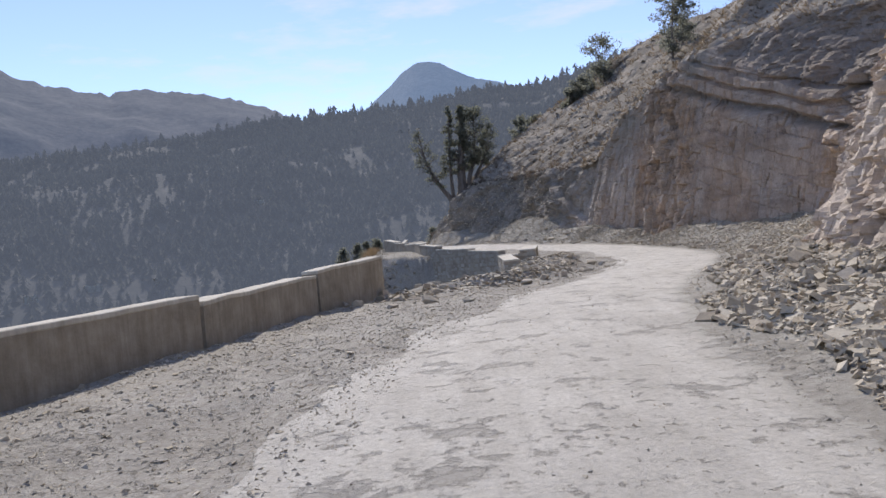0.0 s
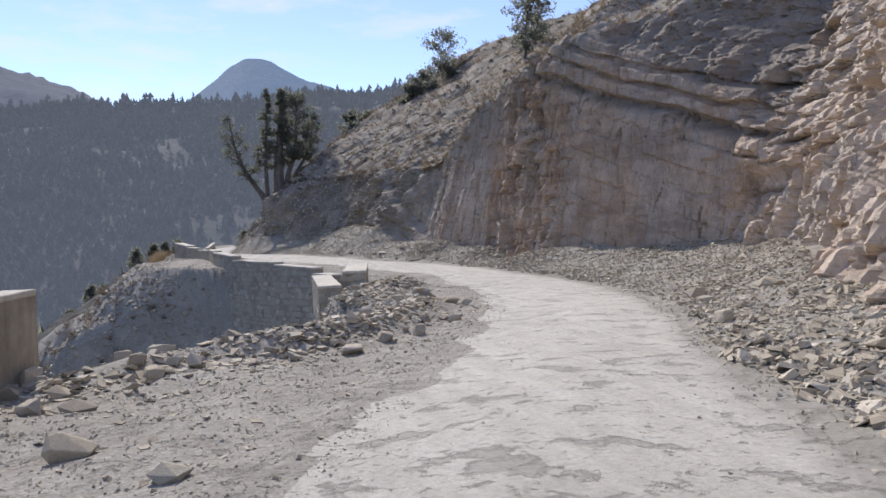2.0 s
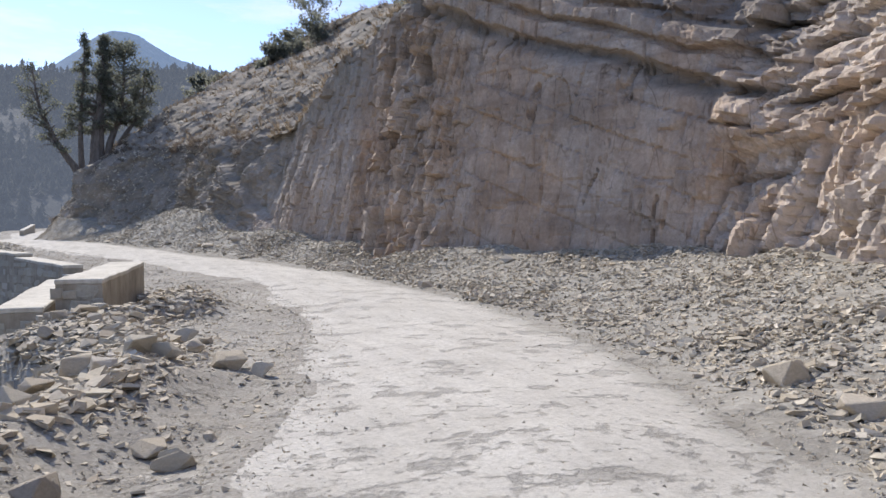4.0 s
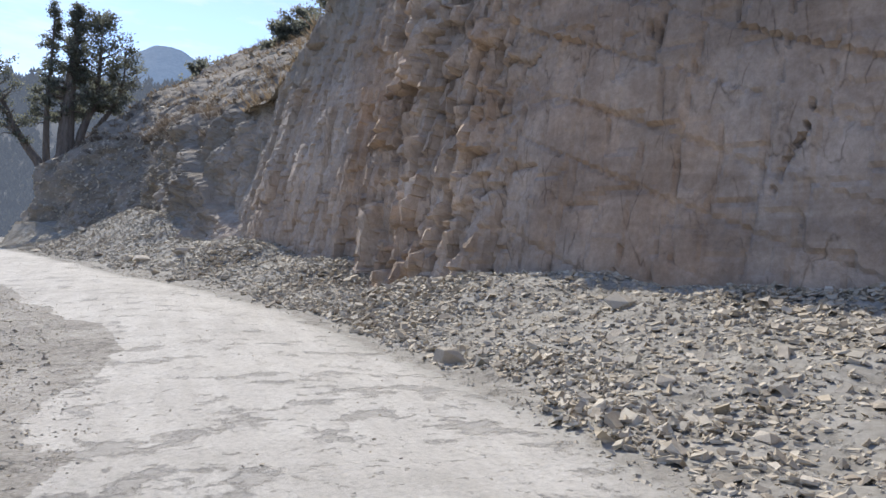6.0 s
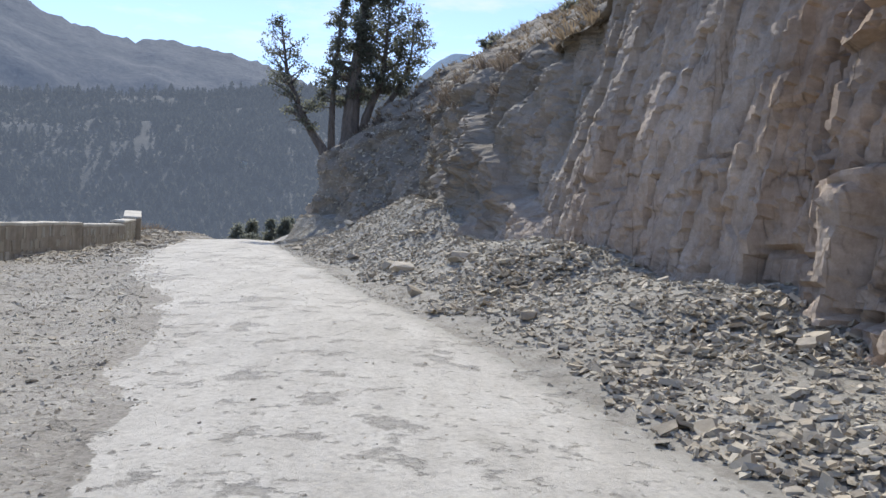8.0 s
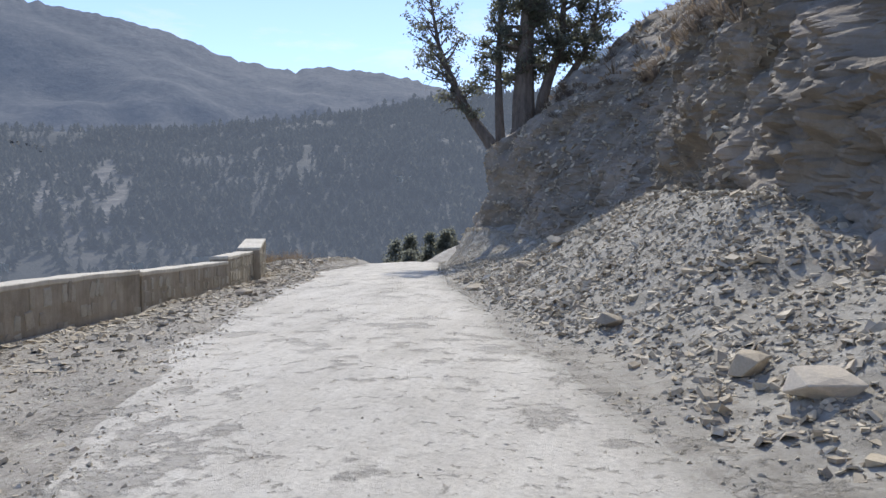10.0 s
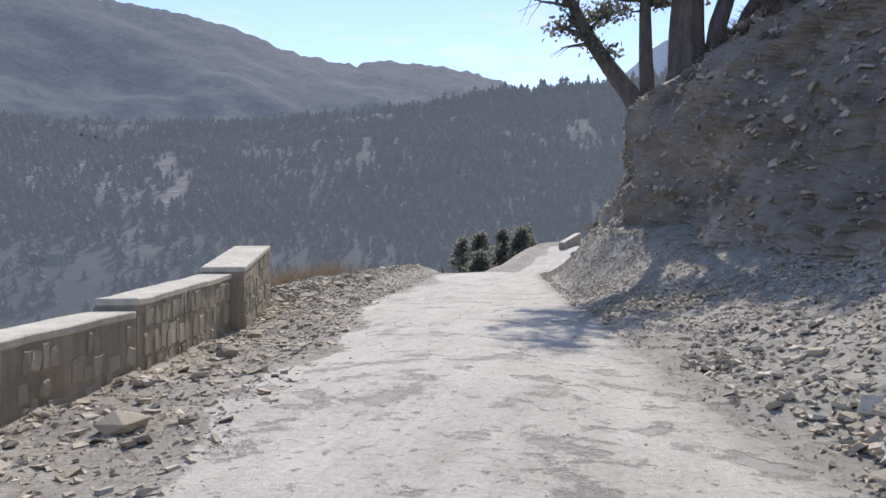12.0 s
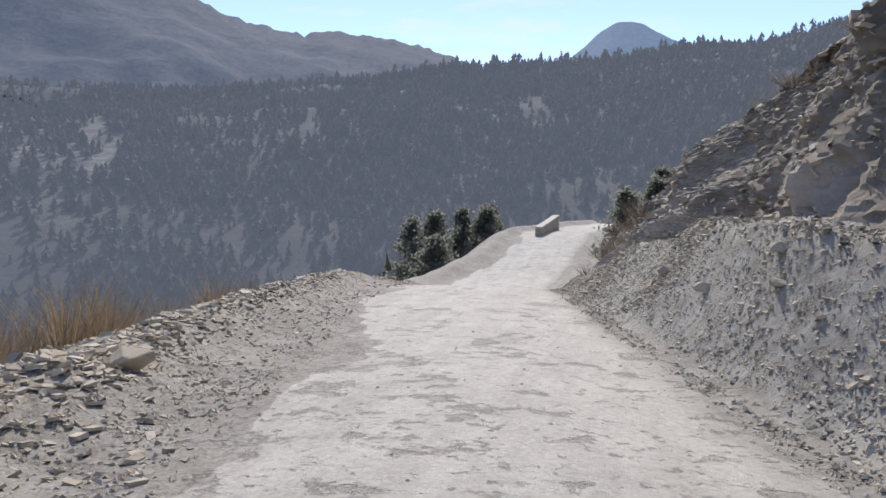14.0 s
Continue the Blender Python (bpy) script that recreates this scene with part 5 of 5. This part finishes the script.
def woods():
    rng = np.random.default_rng(51)
    n = 34000
    r = 95 + 765 * rng.uniform(0, 1, n) ** 0.75
    deg = rng.uniform(-24, 60, n)
    az = np.radians(deg)
    x, y = 2 - r * np.sin(az), 45 + r * np.cos(az)
    keep = rng.uniform(0, 1, n) < np.clip(0.75 + 0.7 * fbm(x / 60, y / 60, 3, 81), 0.2, 1) * (1 - 0.9 * smooth(0.25, 0.6, scar(deg, r)))
    keep &= (y < 110) | (x < -14) | (r > 190)
    x, y, r = x[keep], y[keep], r[keep]
    h = rng.uniform(3.5, 9.5, len(x)) * np.clip(0.75 + r / 1400, 0.7, 1.3)
    z = ground_height(x, y, False) - 0.4
    close = r < 205
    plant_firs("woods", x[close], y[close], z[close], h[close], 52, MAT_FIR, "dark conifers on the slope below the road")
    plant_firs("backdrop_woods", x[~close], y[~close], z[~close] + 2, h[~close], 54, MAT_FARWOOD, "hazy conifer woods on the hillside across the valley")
    # the line of firs along the crest
    n = 620
    az = np.radians(rng.uniform(-22, 30, n))
    r = 850 + rng.normal(0, 14, n)
    x, y = 2 - r * np.sin(az), 45 + r * np.cos(az)
    h = rng.uniform(4, 11, n) + 8 * (rng.uniform(0, 1, n) > 0.85)
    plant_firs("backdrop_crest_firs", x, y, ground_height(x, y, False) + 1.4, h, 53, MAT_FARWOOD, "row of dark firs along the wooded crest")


far_hill()
woods()


def backdrop(name, radius, depth, az, el, material, label, seed, rough_m):
    """A far range as a sheet that climbs to its crest line."""
    a = np.linspace(az[0], az[-1], 420)
    e = np.interp(a, az, el)
    k = np.exp(-0.5 * (np.arange(-6, 7) / 2.2) ** 2)
    e = np.convolve(np.pad(e, 6, mode='edge'), k / k.sum(), 'valid')
    t = np.linspace(0, 1, 46)
    ag, tg = np.meshgrid(a, t)
    eg = np.interp(ag, a, e)
    rg = radius - depth * (1 - tg)
    zc = radius * np.tan(np.radians(eg))
    ar = np.radians(ag)
    x, y = 2 - rg * np.sin(ar), 45 + rg * np.cos(ar)
    spur = fbm(x / 320, y / 320, 4, seed) * rough_m * np.clip(1 - tg, 0.05, 1) * np.minimum(1, tg * 3)
    z = 60 + (zc - 60) * tg ** 0.9 + spur + (0.0022 if radius < 3000 else 0.0007) * radius * fbm(ag * 1.5, tg * 3, 6, seed + 5, 0.6) * smooth(0.85, 1, tg)
    ob = mesh_object(name, np.stack([x, y, z], -1).reshape(-1, 3), grid_faces(*x.shape), material, flat=False)
    tagged(ob, label, "mountain", kind="structure")
    return ob


def far_track(az, r, length):
    """A short sunlit stretch of a track's embankment on the far hillside."""
    a = radians(az)
    ob = new("backdrop_track")
    x, y = 2 - r * math.sin(a), 45 + r * math.cos(a)
    z = float(ground_height(np.array([x]), np.array([y]), False)[0])
    bm = bmesh.new()
    lows, highs = [], []
    for k in range(9):
        u = (k / 8 - 0.5) * length
        bend = 0.012 * u * u + 0.3 * math.sin(2.1 * u)
        for off, row in ((0.0, lows), (2.2, highs)):
            row.append([bm.verts.new((u * math.cos(a) - (bend + off) * math.sin(a), u * math.sin(a) + (bend + off) * math.cos(a), dz)) for dz in (-4.0, 0.25 * math.sin(1.3 * k))])
    for k in range(8):
        n, f, n2, f2 = lows[k], highs[k], lows[k + 1], highs[k + 1]
        bm.faces.new((n[0], n2[0], n2[1], n[1]))
        bm.faces.new((n[1], n2[1], f2[1], f[1]))
        bm.faces.new((f[1], f2[1], f2[0], f[0]))
    part("bank", bm, MAT_COPING, ob)
    ob.location = (x, y, z + 5.5)
    tagged(ob, "pale track bank on the far wooded hillside", "track", kind="structure")


for az, r, length in ((14.8, 390, 13), (34.0, 290, 5), (29.6, 292, 7), (24.5, 288, 6), (43.0, 290, 12)):
    far_track(az, r, length)
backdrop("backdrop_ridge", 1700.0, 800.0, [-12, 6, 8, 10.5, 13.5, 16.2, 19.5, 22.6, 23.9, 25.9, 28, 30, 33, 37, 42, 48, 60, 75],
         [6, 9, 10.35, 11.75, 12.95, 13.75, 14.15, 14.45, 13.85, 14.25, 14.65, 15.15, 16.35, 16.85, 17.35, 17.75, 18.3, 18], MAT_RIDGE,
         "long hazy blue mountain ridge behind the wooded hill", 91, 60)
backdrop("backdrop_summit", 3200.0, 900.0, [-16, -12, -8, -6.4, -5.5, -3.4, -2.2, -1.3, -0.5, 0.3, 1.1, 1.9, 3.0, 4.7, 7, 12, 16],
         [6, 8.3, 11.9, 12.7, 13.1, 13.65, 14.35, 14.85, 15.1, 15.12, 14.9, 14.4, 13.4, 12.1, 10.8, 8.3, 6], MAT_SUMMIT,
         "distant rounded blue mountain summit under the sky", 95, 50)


# trees on the skyline of the slope above the cliff
PINE = "gnarled dark pine on the skyline slope"
for k, (x, y, z, h, r) in enumerate(((24.9, 74.0, 21.0, 6.0, 2.6), (21.7, 94.3, 21.6, 5.6, 3.4), (20.2, 88.5, 18.9, 3.4, 2.4), (18.3, 90.5, 18.6, 3.2, 2.2),
                                     (16.7, 89.5, 18.0, 2.4, 1.5), (11.4, 99.0, 15.6, 3.6, 1.7), (12.9, 97.0, 16.2, 2.8, 1.6), (27.5, 78.0, 23.5, 4.0, 1.9))):
    tree("pine_tree", x, y, z - 0.3, h, r, 320 + k, PINE, trunk_r=0.15, crown_from=0.16, limbs=34, leaf=0.2, leaves=16, shape="round", lean=(0.9, 0.0), foliage=MAT_FIR, bare=0.2)


# firs by the road where it dips out of sight
FIR = "dark fir tree standing below the road bend"
for k, (x, y, h, r) in enumerate(((-15, 132, 13, 3.0), (-18.5, 138, 15, 3.2), (-12.5, 141, 12, 2.8), (-22, 130, 12, 3.0), (-1.2, 121, 8, 2.2), (0.6, 126, 9, 2.4), (-26, 142, 15, 3.2), (-13.5, 126, 8, 2.6), (-17, 127, 9, 2.8), (-20, 125, 8, 2.6), (-11.8, 135, 8, 2.4), (-16.5, 146, 13, 3.2), (-14, 137, 12, 2.6), (-24.5, 134, 13, 2.8), (-19.5, 146, 14, 3.0), (-28, 136, 13, 3.0), (-23.5, 147, 15, 3.2), (-13.8, 149, 13, 2.8), (-31, 145, 15, 3.2), (2.6, 131, 9, 2.4), (1.4, 135, 10, 2.6))):
    z = on_ground(x, y)
    tree("fir_tree", x, y, z - 0.2, h * 0.42, r * 0.9, 340 + k, FIR, trunk_r=0.2, crown_from=0.1, limbs=70, leaf=0.2, leaves=9, foliage=MAT_FIR)


# ---- brush and dry grass ----
def brush(name, places, seed, material, label, blades, tall, lean_out, wide):
    """Tufts of thin blades or twigs."""
    rng = np.random.default_rng(seed)
    p = np.repeat(np.array(places), blades, axis=0)
    n = len(p)
    r = p[:, 3] * rng.uniform(0.1, 1, n)
    a = rng.uniform(0, 6.28, n)
    base = p[:, :3] + np.stack([np.cos(a) * r * 0.4, np.sin(a) * r * 0.4, np.zeros(n) - 0.05], -1)
    h = p[:, 3] * tall * rng.uniform(0.5, 1.1, n)
    tip = base + np.stack([np.cos(a) * r * lean_out + rng.normal(0, 0.1, n) * h, np.sin(a) * r * lean_out + rng.normal(0, 0.1, n) * h, h], -1)
    mid = base * 0.45 + tip * 0.55 + np.stack([np.zeros(n), np.zeros(n), h * 0.12], -1)
    side = np.stack([-np.sin(a + 0.7), np.cos(a + 0.7), np.zeros(n)], -1) * wide
    v = np.stack([base - side, base + side, mid + side * 0.7, mid - side * 0.7, tip], 1)
    k = 5 * np.arange(n)[:, None]
    f = np.concatenate([k + np.array([[0, 1, 2]]), k + np.array([[0, 2, 3]]), k + np.array([[3, 2, 4]])])
    ob = mesh_object(name, v.reshape(-1, 3), f, material)
    tagged(ob, label, "plants", kind="stuff")
    return ob


def dry_plants():
    rng = np.random.default_rng(71)
    spots = []
    for _ in range(70):
        y = rng.uniform(79, 96)
        x = road_x(y) + edge_d(y) - rng.uniform(0.1, 1.4)
        spots.append((x, y, on_ground(x, y), rng.uniform(0.35, 0.8)))
    for _ in range(70):
        y = rng.uniform(81, 88.5)
        x = road_x(y) + edge_d(y) - rng.uniform(0.0, 0.9)
        spots.append((x, y, on_ground(x, y), rng.uniform(0.7, 1.2)))
    brush("dry_grass", spots, 72, MAT_GRASS, "tall dry yellow grass along the road edge", 60, 0.95, 0.7, 0.006)
    rows, cols = CX.shape
    spots = []
    for _ in range(5600):
        i, j = int(np.searchsorted(CV[:, 0], 0.98 + 26 * rng.uniform() ** 1.4)), rng.integers(120, cols - 260)
        spots.append((CX[i, j], CY[i, j], CZ[i, j], rng.uniform(0.15, 0.30) + 0.4 * rng.uniform() ** 5 + 0.012 * max(0, i - 190)))
    brush("slope_scrub", spots, 73, MAT_SCRUB, "dry brown scrub tufts over the rocky slope", 10, 0.8, 1.2, 0.023)
    spots = []
    for _ in range(150):
        y = rng.uniform(97, 124)
        x = foot_x(y) + rng.uniform(-0.3, 6.5)
        i = np.argmin(np.abs(CYB[0] - y))
        c = np.argmin(np.abs(CX[:, i] - x))
        spots.append((CX[c, i], CY[c, i], CZ[c, i], rng.uniform(0.4, 1.1)))
    for _ in range(150):
        j = rng.integers(np.searchsorted(CYB[0], 62), np.searchsorted(CYB[0], 96))
        i = int(np.clip(rng.normal(146, 11), 75, 172))
        spots.append((CX[i, j], CY[i, j], CZ[i, j], rng.uniform(0.2, 0.6)))
    for _ in range(150):
        y = rng.uniform(46, 68)
        x = road_x(y) + edge_d(y) - rng.uniform(1.0, 8)
        spots.append((x, y, on_ground(x, y), rng.uniform(0.3, 0.7)))
    brush("bare_brush", spots, 74, MAT_BUSH, "bare brown brush on the bank", 60, 0.8, 1.2, 0.009)


dry_plants()

# the next parapet, far along the road
wall_run((-6.95, 131.0), (-6.3, 138.0), 0.5, 4.4, 5.4, 1.5, "distant low parapet wall with sunlit coping")

# ---- facing stones, one by one on the nearest walls ----
face_stones(WALLS[11], (-4.1, 74.7), (-5.4, 77.7), 2.45, 2.6, 3.48, 3.86, 1, 601, True)
face_stones(WALLS[10], (-3.18, 71.05), (-4.28, 74.6), 2.35, 2.45, 3.2, 3.37, 1, 602, True)
face_stones(WALLS[9], (-2.02, 65.6), (-3.15, 71.0), 2.15, 2.35, 2.92, 3.06, 1, 603, False, bare=0.5)
face_stones(WALLS[8], (-1.32, 60.1), (-2.0, 65.5), 1.9, 2.15, 2.77, 2.97, 1, 604, False, bare=0.7)
OUT = 0.55
for k, (a, b, lo, ha, hb) in ((4, ((4.6, 43.6), (3.91, 46.0), -2.5, 1.28, 1.34)), (5, ((3.9, 46.03), (2.21, 49.83), -5.0, 1.6, 1.8)),
                              (6, ((2.2, 49.86), (0.01, 54.95), -5.5, 1.92, 2.12)), (7, ((0.0, 54.98), (-1.3, 60.0), -5.5, 2.37, 2.67)), (12, ((3.72, 36.2), (3.98, 43.5), -4.0, 1.08, 1.28))):
    dx, dy = b[0] - a[0], b[1] - a[1]
    ln = math.hypot(dx, dy)
    thick = 0.75 if k == 12 else OUT
    ox, oy = -dy / ln * thick, dx / ln * thick
    face_stones(WALLS[k], (a[0] + ox, a[1] + oy), (b[0] + ox, b[1] + oy), lo, lo, ha, hb, -1, 610 + k, False, (0.22, 0.55), (0.17, 0.34))
# the near ends of the broken walls
face_stones(WALLS[12], (2.97, 36.23), (3.72, 36.2), -2.0, -2.0, 1.08, 1.08, 1, 640, False, (0.2, 0.4), (0.17, 0.3))
face_stones(WALLS[3], (3.86, 37.02), (4.65, 36.9), 0.2, 0.2, 1.52, 1.52, 1, 641, False, (0.2, 0.4), (0.17, 0.3))
